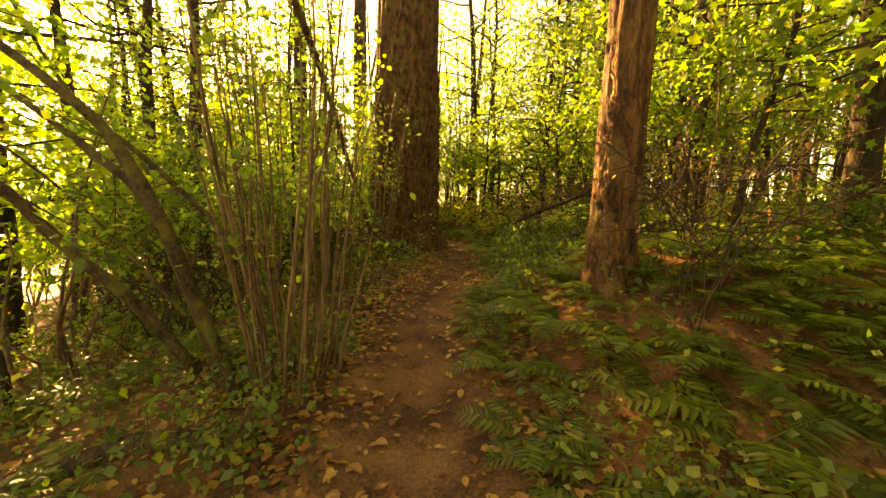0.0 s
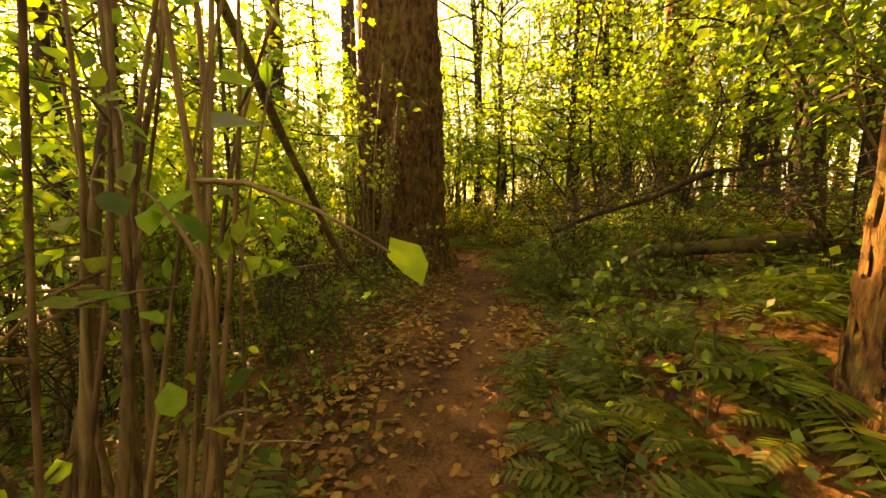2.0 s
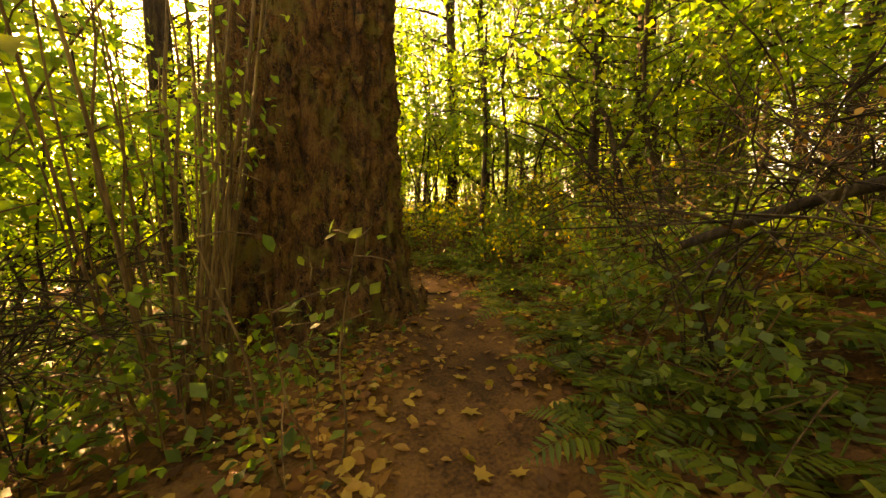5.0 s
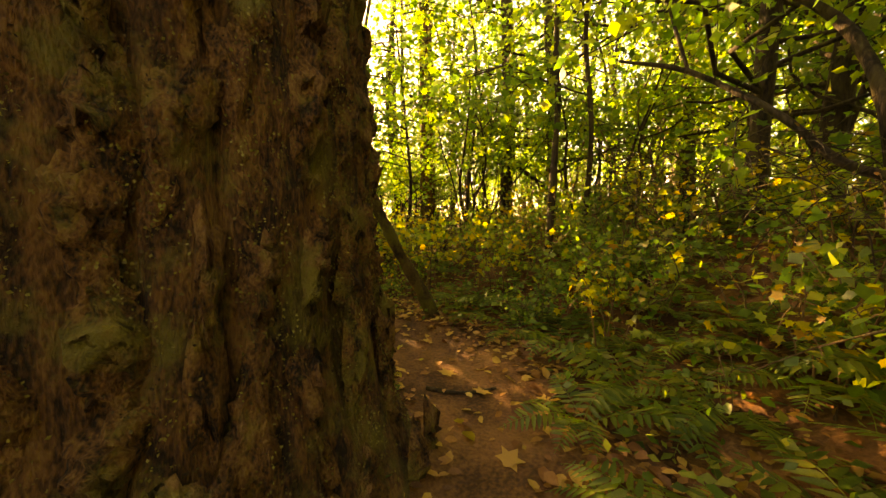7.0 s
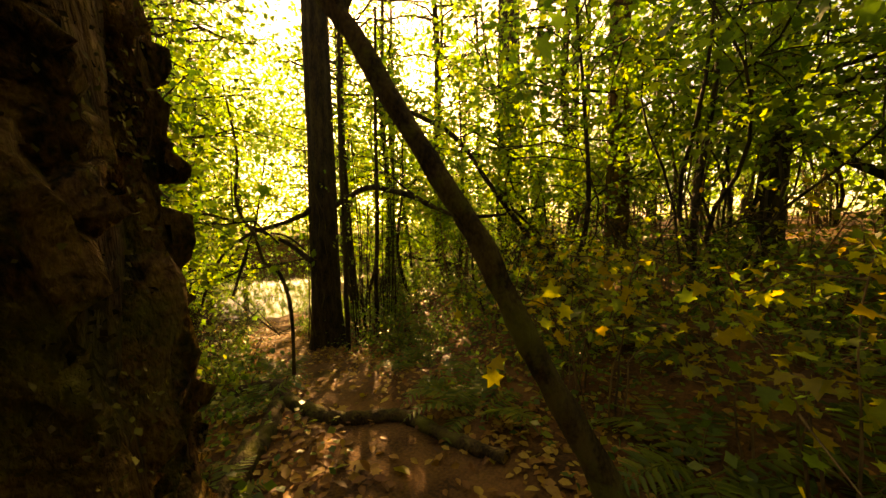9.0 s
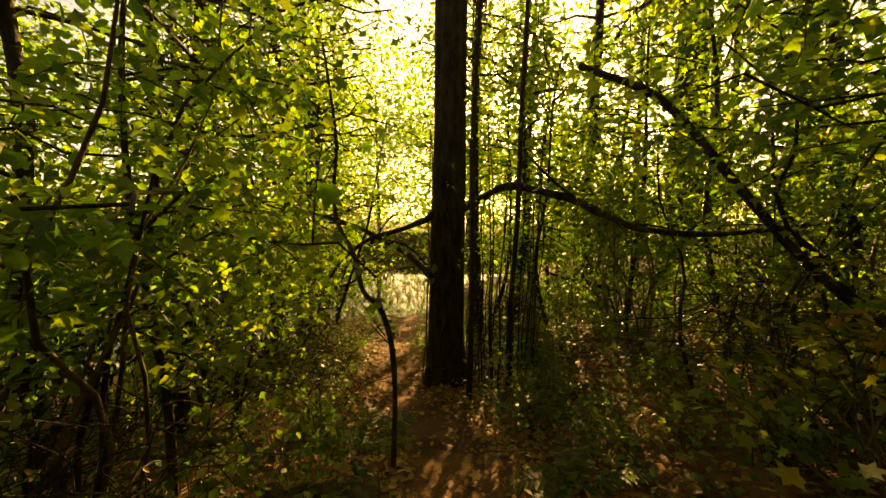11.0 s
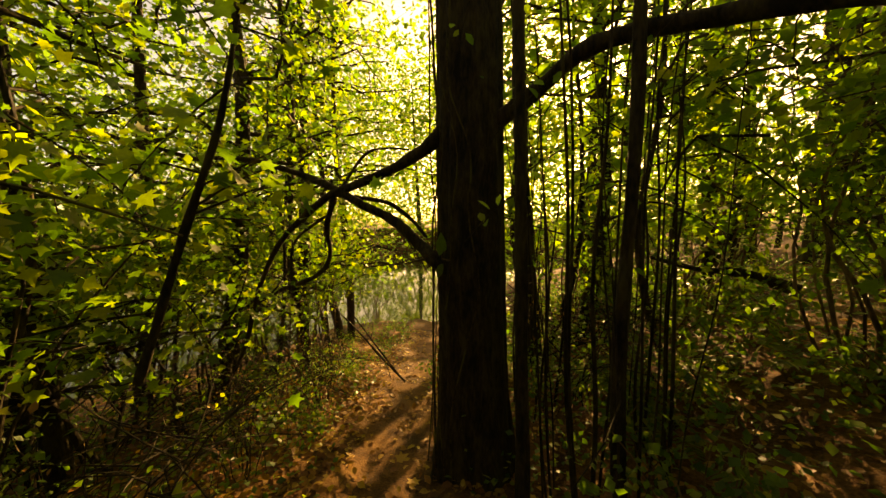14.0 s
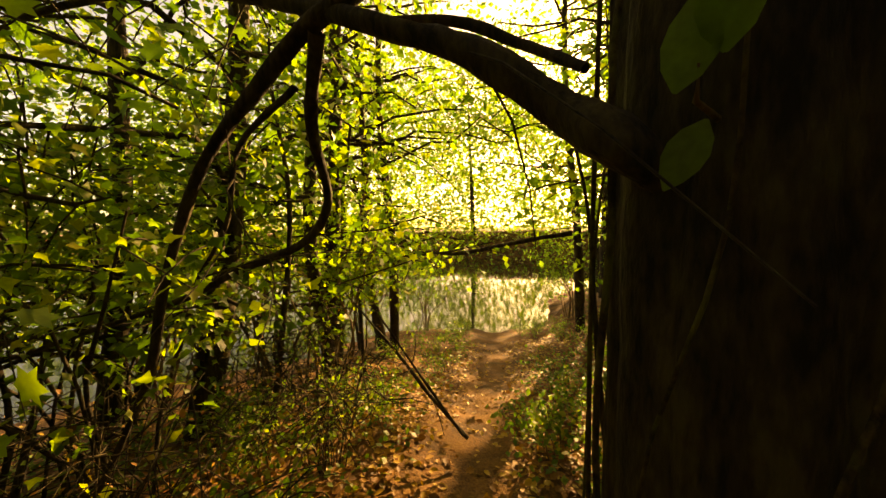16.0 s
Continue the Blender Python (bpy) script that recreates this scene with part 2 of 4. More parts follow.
def near_way(x, y):
    """Distance to the path's middle and the path's height there."""
    x, y = np.asarray(x, float), np.asarray(y, float)
    best, zz = np.full(x.shape, 1e9), np.zeros(x.shape)
    if x.size < 400:
        a, d = WAY_LINE[:-1], np.diff(WAY_LINE, axis=0)
        u, v = x.ravel()[:, None], y.ravel()[:, None]
        t = np.clip(((u - a[:, 0]) * d[:, 0] + (v - a[:, 1]) * d[:, 1]) / (d[:, 0] ** 2 + d[:, 1] ** 2), 0, 1)
        r = np.hypot(u - a[:, 0] - t * d[:, 0], v - a[:, 1] - t * d[:, 1])
        k = r.argmin(1)
        i = np.arange(len(k))
        return r[i, k].reshape(x.shape), (a[k, 2] + t[i, k] * d[k, 2]).reshape(x.shape)
    for a, b in zip(WAY_LINE[:-1], WAY_LINE[1:]):
        d = b[:2] - a[:2]
        t = np.clip(((x - a[0]) * d[0] + (y - a[1]) * d[1]) / (d @ d), 0, 1)
        r = np.hypot(x - a[0] - t * d[0], y - a[1] - t * d[1])
        m = r < best
        best, zz = np.where(m, r, best), np.where(m, a[2] + t * (b[2] - a[2]), zz)
    return best, zz


def pond(x, y):
    """How far out of the pond a place lies (1: its edge), and whether on its far side."""
    du = (x + 24.5) * -0.87 + (y - 18.5) * 0.5
    dv = (x + 24.5) * 0.5 + (y - 18.5) * 0.87
    return np.sqrt((du / 11.5) ** 2 + (dv / 26) ** 2), du > 0


def height(x, y):
    x, y = np.asarray(x, float), np.asarray(y, float)
    d, zp = near_way(x, y)
    q = 0.8 * x + 0.25 * y
    t = 0.35 + 0.27 * np.where(q > 4, 4 + 2.5 * np.tanh((q - 4) / 4), q)
    t = np.where(y < 0, t + 0.02 * y, t)
    t = np.maximum(t, -2.6) 
    e, far = pond(x, y)
    b = np.clip((e - 0.98) / 0.3, 0, 1)
    t = np.where(far, np.maximum(t, -2.6 + 3.4 * b * b * (3 - 2 * b)), t)
    w = np.clip((d - 0.22) / 3.0, 0, 1)
    w = w * w * (3 - 2 * w)
    lump = 0.05 * np.sin(1.7 * x + 0.6 * y) * np.sin(1.3 * y - 0.4 * x) + 0.03 * np.sin(4.1 * x + 1) * np.sin(3.7 * y) + 0.012 * np.sin(9.3 * x + 3 * y) * np.sin(8.1 * y)
    bank = 0.5 * np.exp(-((x - 1.75) / 0.9) ** 2 - ((y - 3.3) / 1.4) ** 2) * np.clip((d - 0.5) / 0.6, 0, 1)
    rim = 0.06 * np.exp(-((d - 0.5) / 0.22) ** 2)
    return zp * (1 - w) + t * w + lump * np.clip((d - 0.05) / 0.8, 0.15, 1) + rim + bank


def graded(lo, hi, step, far):
    mid = np.arange(lo, hi, step)
    k = step * 1.22 ** np.arange(1, 40)
    k = np.cumsum(k)
    k = np.append(k[k < far], far)
    return np.concatenate([lo - k[::-1], mid, mid[-1] + k])


def M_ground():
    m = material("forest_soil", [(0.05, 0.022, 0.008), (0.13, 0.058, 0.02), (0.2, 0.095, 0.034)], 3, 0.95, 0.6, fine=55)
    return m


gx, gy = graded(-13, 7, 0.11, 420), graded(-3, 21, 0.11, 420)
X, Y = np.meshgrid(gx, gy, indexing="xy")
Z = height(X, Y)
nx = len(gx)
ii, jj = np.meshgrid(np.arange(len(gy) - 1), np.arange(nx - 1), indexing="ij")
quads = np.stack([ii * nx + jj, ii * nx + jj + 1, (ii + 1) * nx + jj + 1, (ii + 1) * nx + jj], -1).reshape(-1, 4)
ground = link_mesh("ground", np.stack([X, Y, Z], -1).reshape(-1, 3), quads, M_ground(), smooth=True, kind="structure",
                   label="brown forest soil with a trodden dirt footpath")
M_WATER = bpy.data.materials.new("pond_water")
M_WATER.use_nodes = True
wb = M_WATER.node_tree.nodes["Principled BSDF"]
wb.inputs["Base Color"].default_value = (0.03, 0.035, 0.012, 1)
wb.inputs["Roughness"].default_value = 0.06
wv = M_WATER.node_tree.nodes.new("ShaderNodeTexNoise")
wv.inputs["Scale"].default_value = 2.5
wbp = M_WATER.node_tree.nodes.new("ShaderNodeBump")
wbp.inputs["Strength"].default_value, wbp.inputs["Distance"].default_value = 0.08, 0.05
M_WATER.node_tree.links.new(wv.outputs["Fac"], wbp.inputs["Height"])
M_WATER.node_tree.links.new(wbp.outputs[0], wb.inputs["Normal"])
water = link_mesh("water", [(-60, -40, -1.62), (-8, -40, -1.62), (-8, 80, -1.62), (-60, 80, -1.62)], [(0, 1, 2, 3)], M_WATER, kind="structure", label="still pond water with green reflections")


def ground_z(x, y):
    return float(height(np.array([x]), np.array([y]))[0])


# ---- large trunks ----


def big_trunk(name, x, y, r, top, mat, label, flare=0.5, furrow=0.05, ridges=17, lean=(0, 0), sides=96, rings=130, sink=0.25, seed=0):
    """A standing trunk with furrowed, plated bark and a flared foot."""
    z0 = ground_z(x, y)
    root = thing(name, (x, y, z0), label, "tree")
    a = np.linspace(0, 2 * np.pi, sides, endpoint=False)
    h = np.concatenate([np.linspace(-sink, 3.2, int(rings * 0.8)), np.linspace(3.3, top, rings - int(rings * 0.8))])
    A, H = np.meshgrid(a, h)
    R = r * (1 - 0.35 * np.clip(H, 0, None) / top) * (1 + flare * np.exp(-np.clip(H + 0.1, 0, None) / 0.35) * (0.75 + 0.25 * np.sin(5 * A + seed)))
    ph = np.zeros_like(A)
    for i in range(A.shape[0]):
        for j in range(A.shape[1]):
            p = Vector((math.cos(a[j]) * r * 3.0, math.sin(a[j]) * r * 3.0, h[i] * 0.55 + seed))
            ph[i, j] = noise.noise(p) + 0.5 * noise.noise(p * 2.7)
    plates = np.abs(np.sin(ridges * A / 2 + 2.2 * ph)) ** 0.6
    cross = np.abs(np.sin(H * 9 + 5 * np.sin(ridges * A / 2) + 6 * ph)) ** 0.35
    R = R + furrow * (plates * (0.65 + 0.35 * cross) - 0.7) + furrow * 0.5 * ph
    V = np.stack([np.cos(A) * R + lean[0] * H, np.sin(A) * R + lean[1] * H, H], -1).reshape(-1, 3)
    n, k = A.shape
    i, j = np.meshgrid(np.arange(n - 1), np.arange(k), indexing="ij")
    q = np.stack([i * k + j, i * k + (j + 1) % k, (i + 1) * k + (j + 1) % k, (i + 1) * k + j], -1).reshape(-1, 4)
    link_mesh("trunk", V, q, mat, root, smooth=True)
    return root


big_trunk("fir_tree", -0.76, 8.55, 0.74, 14, M_FIR, "massive old fir with deeply furrowed mossy brown bark", 0.35, 0.075, 17, sides=150, rings=170, seed=1)
big_trunk("cedar_tree", 1.39, 3.23, 0.165, 8, M_CEDAR, "reddish-brown rough-barked conifer beside the footpath", 0.35, 0.036, 12, sides=64, rings=110, seed=4, lean=(0.012, 0.0))
big_trunk("dark_tree", -4.87, 13.04, 0.25, 12, M_BARK, "dark stringy-barked tree above the pond path", 0.65, 0.03, 13, sides=72, rings=110, seed=9)
big_trunk("pine_tree", -0.42, 14.8, 0.16, 11, M_CEDAR, "slender brown trunk standing among golden maples", 0.3, 0.02, 11, sides=40, rings=70, seed=12)
big_trunk("fir_tree", -4.7, 21.3, 0.45, 16, M_BARK, "broad dark fir trunk deep in the shade", 0.3, 0.05, 15, sides=64, rings=80, seed=14)
big_trunk("fir_tree", 6.06, 11.5, 0.38, 15, M_FIR, "grey-brown fir trunk with a sunlit patch of bark", 0.3, 0.04, 15, sides=64, rings=80, seed=17)

# ---- bark plates of the old fir ----


def plate_data(seed):
    """A thick, rounded, chipped flake of bark, one unit wide and high."""
    g = np.random.default_rng(seed)
    nu, nv = 8, 17
    u, v = np.meshgrid(np.linspace(-0.5, 0.5, nu), np.linspace(-0.5, 0.5, nv), indexing="xy")
    edge = (1 - np.abs(2 * u) ** 2) * (1 - np.abs(2 * v) ** 4)
    z = 0.7 * np.clip(edge, 0, 1) ** 0.7 * (1 + 0.35 * np.sin(9 * v + seed)) + g.normal(0, 0.16, u.shape) * (edge > 0.01) - 0.3
    x = u * (1 + 0.35 * np.sin(6 * v + seed)) + 0.14 * np.sin(4 * v + 2 * seed) + g.normal(0, 0.05, u.shape)
    y = v + g.normal(0, 0.025, u.shape) + 0.06 * np.sin(5 * u + seed)
    i, j = np.meshgrid(np.arange(nv - 1), np.arange(nu - 1), indexing="ij")
    q = np.stack([i * nu + j, i * nu + j + 1, (i + 1) * nu + j + 1, (i + 1) * nu + j], -1).reshape(-1, 4)
    return np.stack([x, y, z], -1).reshape(-1, 3), q


M_PLATE = material("mossy_bark_plate", [(0.012, 0.006, 0.003), (0.085, 0.038, 0.014), (0.15, 0.07, 0.025), (0.2, 0.11, 0.04)], 18, 0.95, 1.0, (1, 1, 0.6), fine=120, moss=(0.14, 0.125, 0.03))
flakes = []
for i in range(7):
    ob = link_mesh("bark_plate", *plate_data(i), M_PLATE, smooth=True)
    flakes.append(ob.data)
    bpy.data.objects.remove(ob)
old_fir = [o for o in scene.objects if o.name == "fir_tree"][0]
g = np.random.default_rng(3)
for c in range(30):
    z = -0.15 - g.uniform(0, 0.3)
    while z < 3.4:
        hgt = g.uniform(0.22, 0.6)
        a = 2 * math.pi * (c + 0.16 * math.sin(1.7 * z + 0.4 * c)) / 30 + g.normal(0, 0.02)
        zc = z + hgt / 2
        r = 0.74 * (1 - 0.35 * max(zc, 0) / 14) * (1 + 0.35 * math.exp(-max(zc + 0.1, 0) / 0.35) * (0.75 + 0.25 * math.sin(5 * a + 1)))
        f = new("bark_plate", flakes[int(g.integers(0, 7))])
        f.parent = old_fir
        wide = 2 * math.pi * r / 30
        f.matrix_basis = pose(math.cos(a) * r, math.sin(a) * r, zc, 90, g.normal(0, 5), math.degrees(a) + 90) @ Matrix.Diagonal((wide * g.uniform(0.55, 0.86), hgt * 1.1, g.uniform(0.05, 0.11), 1))
        z += hgt * g.uniform(0.85, 1.05)

red = []
for i in range(5):
    ob = link_mesh("bark_plate", *plate_data(20 + i), M_CEDAR, smooth=True)
    red.append(ob.data)
    bpy.data.objects.remove(ob)
conifer = [o for o in scene.objects if o.name == "cedar_tree"][0]
for c in range(13):
    z = -0.1 - g.uniform(0, 0.2)
    while z < 3.0:
        hgt = g.uniform(0.12, 0.34)
        a, zc = 2 * math.pi * (c + 0.2 * math.sin(2 * z + c)) / 13, z + hgt / 2
        r = 0.165 * (1 - 0.35 * max(zc, 0) / 8) * (1 + 0.35 * math.exp(-max(zc + 0.1, 0) / 0.35))
        f = new("bark_plate", red[int(g.integers(0, 5))])
        f.parent = conifer
        f.matrix_basis = pose(math.cos(a) * r + 0.012 * zc, math.sin(a) * r, zc, 90, g.normal(0, 5), math.degrees(a) + 90) @ Matrix.Diagonal((2 * math.pi * r / 13 * g.uniform(0.7, 0.95), hgt * 1.05, g.uniform(0.008, 0.018), 1))
        z += hgt * g.uniform(0.9, 1.1)

# ---- limbs and bent trunks: x, y, z, radius along each ----
B_LOW = [(-4.87, 13.02, 1.22, 0.06), (-4.91, 12.78, 1.37, 0.05), (-5.06, 12.72, 1.5, 0.043), (-5.24, 12.59, 1.68, 0.038), (-5.43, 12.41, 1.81, 0.034), (-5.65, 12.25, 1.95, 0.03), (-5.9, 12.01, 2.09, 0.026), (-6.19, 11.68, 2.22, 0.022), (-6.45, 11.33, 2.25, 0.018), (-6.7, 10.96, 2.22, 0.014), (-6.82, 10.77, 2.1, 0.01), (-6.86, 10.69, 1.95, 0.005)]
B_HIGH = [(-4.87, 13.02, 2.5, 0.06), (-4.95, 12.79, 2.22, 0.05), (-5.1, 12.7, 2.13, 0.04), (-5.32, 12.53, 2.03, 0.037), (-5.52, 12.36, 1.95, 0.034), (-5.66, 12.22, 1.89, 0.03), (-5.82, 12.05, 1.73, 0.026), (-5.97, 11.84, 1.48, 0.022), (-6.1, 11.67, 1.06, 0.019), (-6.18, 11.55, 0.6, 0.016), (-6.31, 11.27, 0.03, 0.01)]
B_HANG = [(-5.64, 12.25, 1.87, 0.024), (-5.87, 12.23, 1.63, 0.022), (-6.09, 12.29, 1.37, 0.021), (-6.19, 12.18, 1.18, 0.02), (-6.36, 11.88, 1.05, 0.018), (-6.52, 11.6, 0.9, 0.016), (-6.78, 11.06, 0.71, 0.013), (-7.06, 10.5, 0.51, 0.009), (-7.36, 9.89, 0.35, 0.005)]
B_TWIN = [(-5.57, 12.37, 1.88, 0.016), (-5.36, 12.59, 1.82, 0.015), (-5.19, 12.7, 1.7, 0.014), (-5, 12.74, 1.56, 0.012)]
B_CURL = [(-5.6, 12.3, 1.94, 0.012), (-5.5, 12.47, 2.2, 0.011), (-5.39, 12.61, 2.24, 0.009), (-5.27, 12.75, 2.22, 0.007)]
B_DROP = [(-5.72, 12.18, 1.72, 0.013), (-5.87, 11.98, 1.54, 0.011), (-5.98, 11.91, 1.27, 0.009), (-6.14, 11.75, 1.02, 0.006)]
B_RIGHT = [(-4.87, 13.02, 2.15, 0.06), (-4.67, 13.14, 2.33, 0.055), (-4.41, 13.23, 2.46, 0.05), (-4.14, 13.29, 2.58, 0.048), (-3.92, 13.36, 2.6, 0.046), (-3.58, 13.41, 2.52, 0.044), (-3.17, 13.44, 2.41, 0.042), (-2.92, 13.47, 2.28, 0.038), (-2.66, 13.51, 2.17, 0.034), (-2.45, 13.52, 2.1, 0.03), (-1.9, 13.62, 2.08, 0.024), (-1.25, 13.87, 2.2, 0.012)]
B_FORK = [(-3.13, 13.43, 2.42, 0.02), (-3.32, 13.35, 2.58, 0.016), (-3.51, 13.27, 2.78, 0.012), (-3.72, 13.17, 3.03, 0.008)]
M1 = [(-1.24, 2.65, 0.35, 0.05), (-1.39, 2.56, 0.9, 0.048), (-1.53, 2.48, 1.45, 0.045), (-1.73, 2.43, 1.9, 0.04), (-1.89, 2.4, 2.09, 0.036), (-2.22, 2.39, 2.35, 0.03), (-2.58, 2.37, 2.62, 0.02)]
M2 = [(-1.34, 2.7, 0.34, 0.045), (-1.6, 2.77, 0.91, 0.04), (-1.92, 2.85, 1.57, 0.036), (-2.3, 2.89, 1.9, 0.032), (-2.92, 2.95, 2.33, 0.026), (-3.49, 2.99, 2.65, 0.02)]
M3 = [(-1.48, 2.62, 0.51, 0.045), (-1.72, 2.48, 0.99, 0.042), (-1.92, 2.36, 1.29, 0.038), (-2.05, 2.29, 1.51, 0.034), (-2.14, 2.25, 1.64, 0.03), (-2.41, 2.18, 1.85, 0.02)]
M4 = [(-1.31, 3.16, 0.81, 0.035), (-1.63, 3.22, 1.32, 0.03), (-2.13, 3.28, 1.79, 0.026), (-2.85, 3.35, 2.38, 0.02), (-3.36, 3.44, 3.12, 0.015)]
M5 = [(-1.71, 2.86, 0.8, 0.02), (-2.23, 2.92, 1.33, 0.016), (-2.63, 2.97, 1.67, 0.013), (-3.03, 3.01, 1.95, 0.01)]
M1, M2, M3, M4, M5 = ([(x, y, z, 0.78 * r) for x, y, z, r in line] for line in (M1, M2, M3, M4, M5))
ARCH = [(-1.12, 3.2, 3.2, 0.026), (-1.02, 3.75, 2.66, 0.025), (-0.96, 4.23, 2.1, 0.024), (-0.91, 4.5, 1.78, 0.022), (-0.88, 4.7, 1.52, 0.02), (-0.8, 4.88, 1.28, 0.018), (-0.62, 4.98, 1.12, 0.014), (-0.44, 5.02, 1.03, 0.008)]
DEAD = [(1.42, 6.8, 1.4, 0.02), (1.78, 6.51, 1.61, 0.026), (1.97, 6.11, 1.73, 0.028), (2.05, 5.71, 1.82, 0.028), (2.37, 5.52, 2, 0.026), (2.66, 5.31, 2.06, 0.025), (2.96, 5.1, 2.14, 0.02)]
DEAD2 = [(1.97, 6.11, 1.72, 0.014), (2.31, 6.01, 1.86, 0.013), (2.71, 5.89, 1.92, 0.011), (3.32, 5.76, 1.9, 0.007)]
LOG = [(1.78, 6.14, 1.08, 0.05), (2.12, 5.74, 1.26, 0.065), (2.64, 5.23, 1.38, 0.07), (2.92, 4.92, 1.47, 0.07)]
S1 = [(2.65, 9.16, 1.29, 0.042), (2.58, 9.16, 1.92, 0.038), (2.5, 9.15, 2.26, 0.034), (2.52, 9.38, 2.74, 0.03), (2.45, 9.72, 3.17, 0.026), (2.13, 10.08, 3.67, 0.02), (1.62, 10.56, 4.25, 0.012)]
S2 = [(2.5, 9.15, 2.26, 0.028), (2.65, 9.1, 2.5, 0.024), (2.81, 9.06, 2.75, 0.02), (2.96, 9.02, 2.99, 0.014)]
S3 = [(2.56, 9.16, 1.88, 0.026), (2.41, 9.28, 2, 0.024), (2.24, 9.47, 2.31, 0.022), (1.94, 9.82, 2.71, 0.018), (1.57, 10.06, 2.9, 0.01)]
S4 = [(1.94, 9.82, 2.71, 0.014), (1.9, 9.96, 3.14, 0.012), (1.86, 10.1, 3.62, 0.008)]
TIP = [(-0.78, 14.82, 4.43, 0.03), (-0.15, 14.81, 4.24, 0.05), (0.51, 14.68, 3.8, 0.05), (1.03, 14.53, 3.26, 0.05), (1.6, 14.27, 2.67, 0.045), (2.23, 14.14, 2.19, 0.05)]
SAP = [(1.34, 11.27, 1.32, 0.045), (1.41, 11.36, 2.26, 0.04), (1.47, 11.43, 3.09, 0.036), (1.46, 11.5, 3.92, 0.03), (1.52, 11.59, 5.02, 0.02)]
D = [(0.19, 10.57, 0.45, 0.125), (0.02, 10.5, 0.9, 0.11), (-0.12, 10.44, 1.18, 0.104), (-0.22, 10.39, 1.39, 0.096), (-0.35, 10.34, 1.67, 0.09), (-0.45, 10.3, 1.91, 0.086), (-0.59, 10.23, 2.16, 0.083), (-0.77, 10.16, 2.48, 0.08), (-0.93, 10.11, 2.77, 0.074), (-1.08, 10.06, 2.98, 0.066), (-1.26, 9.99, 3.26, 0.055)]
D = [(x, y, z, r * 0.56) for x, y, z, r in D]
D2 = [(-1.02, 10.08, 2.91, 0.045), (-1.03, 10.26, 3.23, 0.04), (-1.07, 10.39, 3.64, 0.03)]
DOWN = [(-2.74, 12.76, 3.49, 0.03), (-2.22, 13.06, 3.15, 0.03), (-1.72, 13.2, 2.45, 0.03), (-1.3, 13.29, 1.86, 0.035), (-0.84, 13.43, 1.44, 0.04)]
W1 = [(-5.02, 15.61, 1.2, 0.02), (-4.63, 15.82, 1.09, 0.03), (-4.3, 15.95, 1.07, 0.05), (-3.93, 16.14, 0.93, 0.06)]
STK = [(-6.77, 13.29, -0.38, 0.016), (-6.96, 13.04, -0.06, 0.014), (-7.18, 12.84, 0.23, 0.012), (-7.6, 12.48, 0.69, 0.006)]
STK2 = [(-6.74, 13.24, -0.33, 0.012), (-6.85, 12.96, 0.12, 0.01), (-6.98, 12.64, 0.65, 0.006)]
OVERW = [(-7.63, 15.05, 1.16, 0.03), (-7.96, 14.79, 1.09, 0.028), (-8.29, 14.48, 1, 0.026), (-8.7, 14.03, 0.89, 0.024), (-9.09, 13.62, 0.89, 0.02), (-9.38, 13.14, 0.64, 0.014), (-9.68, 12.65, 0.48, 0.007)]
CROOK = [(x, y, z, 0.72 * r) for x, y, z, r in [(-3.2, 11.22, 0.0, 0.03), (-3.17, 11.22, 1.0, 0.028), (-3.27, 11.18, 1.46, 0.027), (-3.42, 11.1, 1.6, 0.026), (-3.42, 11.05, 1.75, 0.025), (-3.46, 11.03, 1.9, 0.024), (-3.6, 10.98, 2.1, 0.022), (-3.62, 10.94, 2.34, 0.02), (-3.5, 10.92, 2.75, 0.017), (-3.55, 10.85, 3.4, 0.01)]]
LSAP = [(-4.42, 11.24, 1.1, 0.0169), (-4.41, 11.31, 1.31, 0.0163), (-4.4, 11.38, 1.53, 0.0156), (-4.38, 11.46, 1.77, 0.0143), (-4.37, 11.54, 2, 0.013), (-4.36, 11.59, 2.2, 0.0117), (-4.36, 11.64, 2.45, 0.0078), (-4.36, 11.79, 3.2, 0.0039)]


def limb(name, line, mat, parent, sides=9, rough=0.12, seed=1, label=""):
    L = smooth_line(line, max(10, len(line) * 5))
    o = parent.matrix_basis.translation
    V, F = tube(L[:, :3] - np.array(o), np.maximum(L[:, 3], 0.002), sides, rough, seed)
    return link_mesh(name, V, F, mat, parent, label, smooth=True)


def twigs_from(g, lines, each, length, rise=0.1):
    """Thin side twigs springing from limbs, as polylines."""
    out = []
    for L in lines:
        L = np.asarray(L)[:, :3]
        for _ in range(each):
            u = g.uniform(0.25, 0.98) * (len(L) - 1)
            i = min(int(u), len(L) - 2)
            p = L[i] + (L[i + 1] - L[i]) * (u - i)
            d = g.normal(0, 1, 3) * np.array([1, 1, 0.5]) + np.array([0, 0, rise])
            d /= np.linalg.norm(d) + 1e-9
            n = g.uniform(0.5, 1.0) * length
            b = g.normal(0, 0.25, 3)
            out.append(np.array([p + d * n * t + b * n * t * t - np.array([0, 0, 0.25 * n * t * t]) for t in (0, 0.35, 0.7, 1.0)]))
    return out


def twig_mesh(lines, r=0.006):
    return joined([tube(t, np.linspace(r, r * 0.4, len(t)), 3) for t in lines])


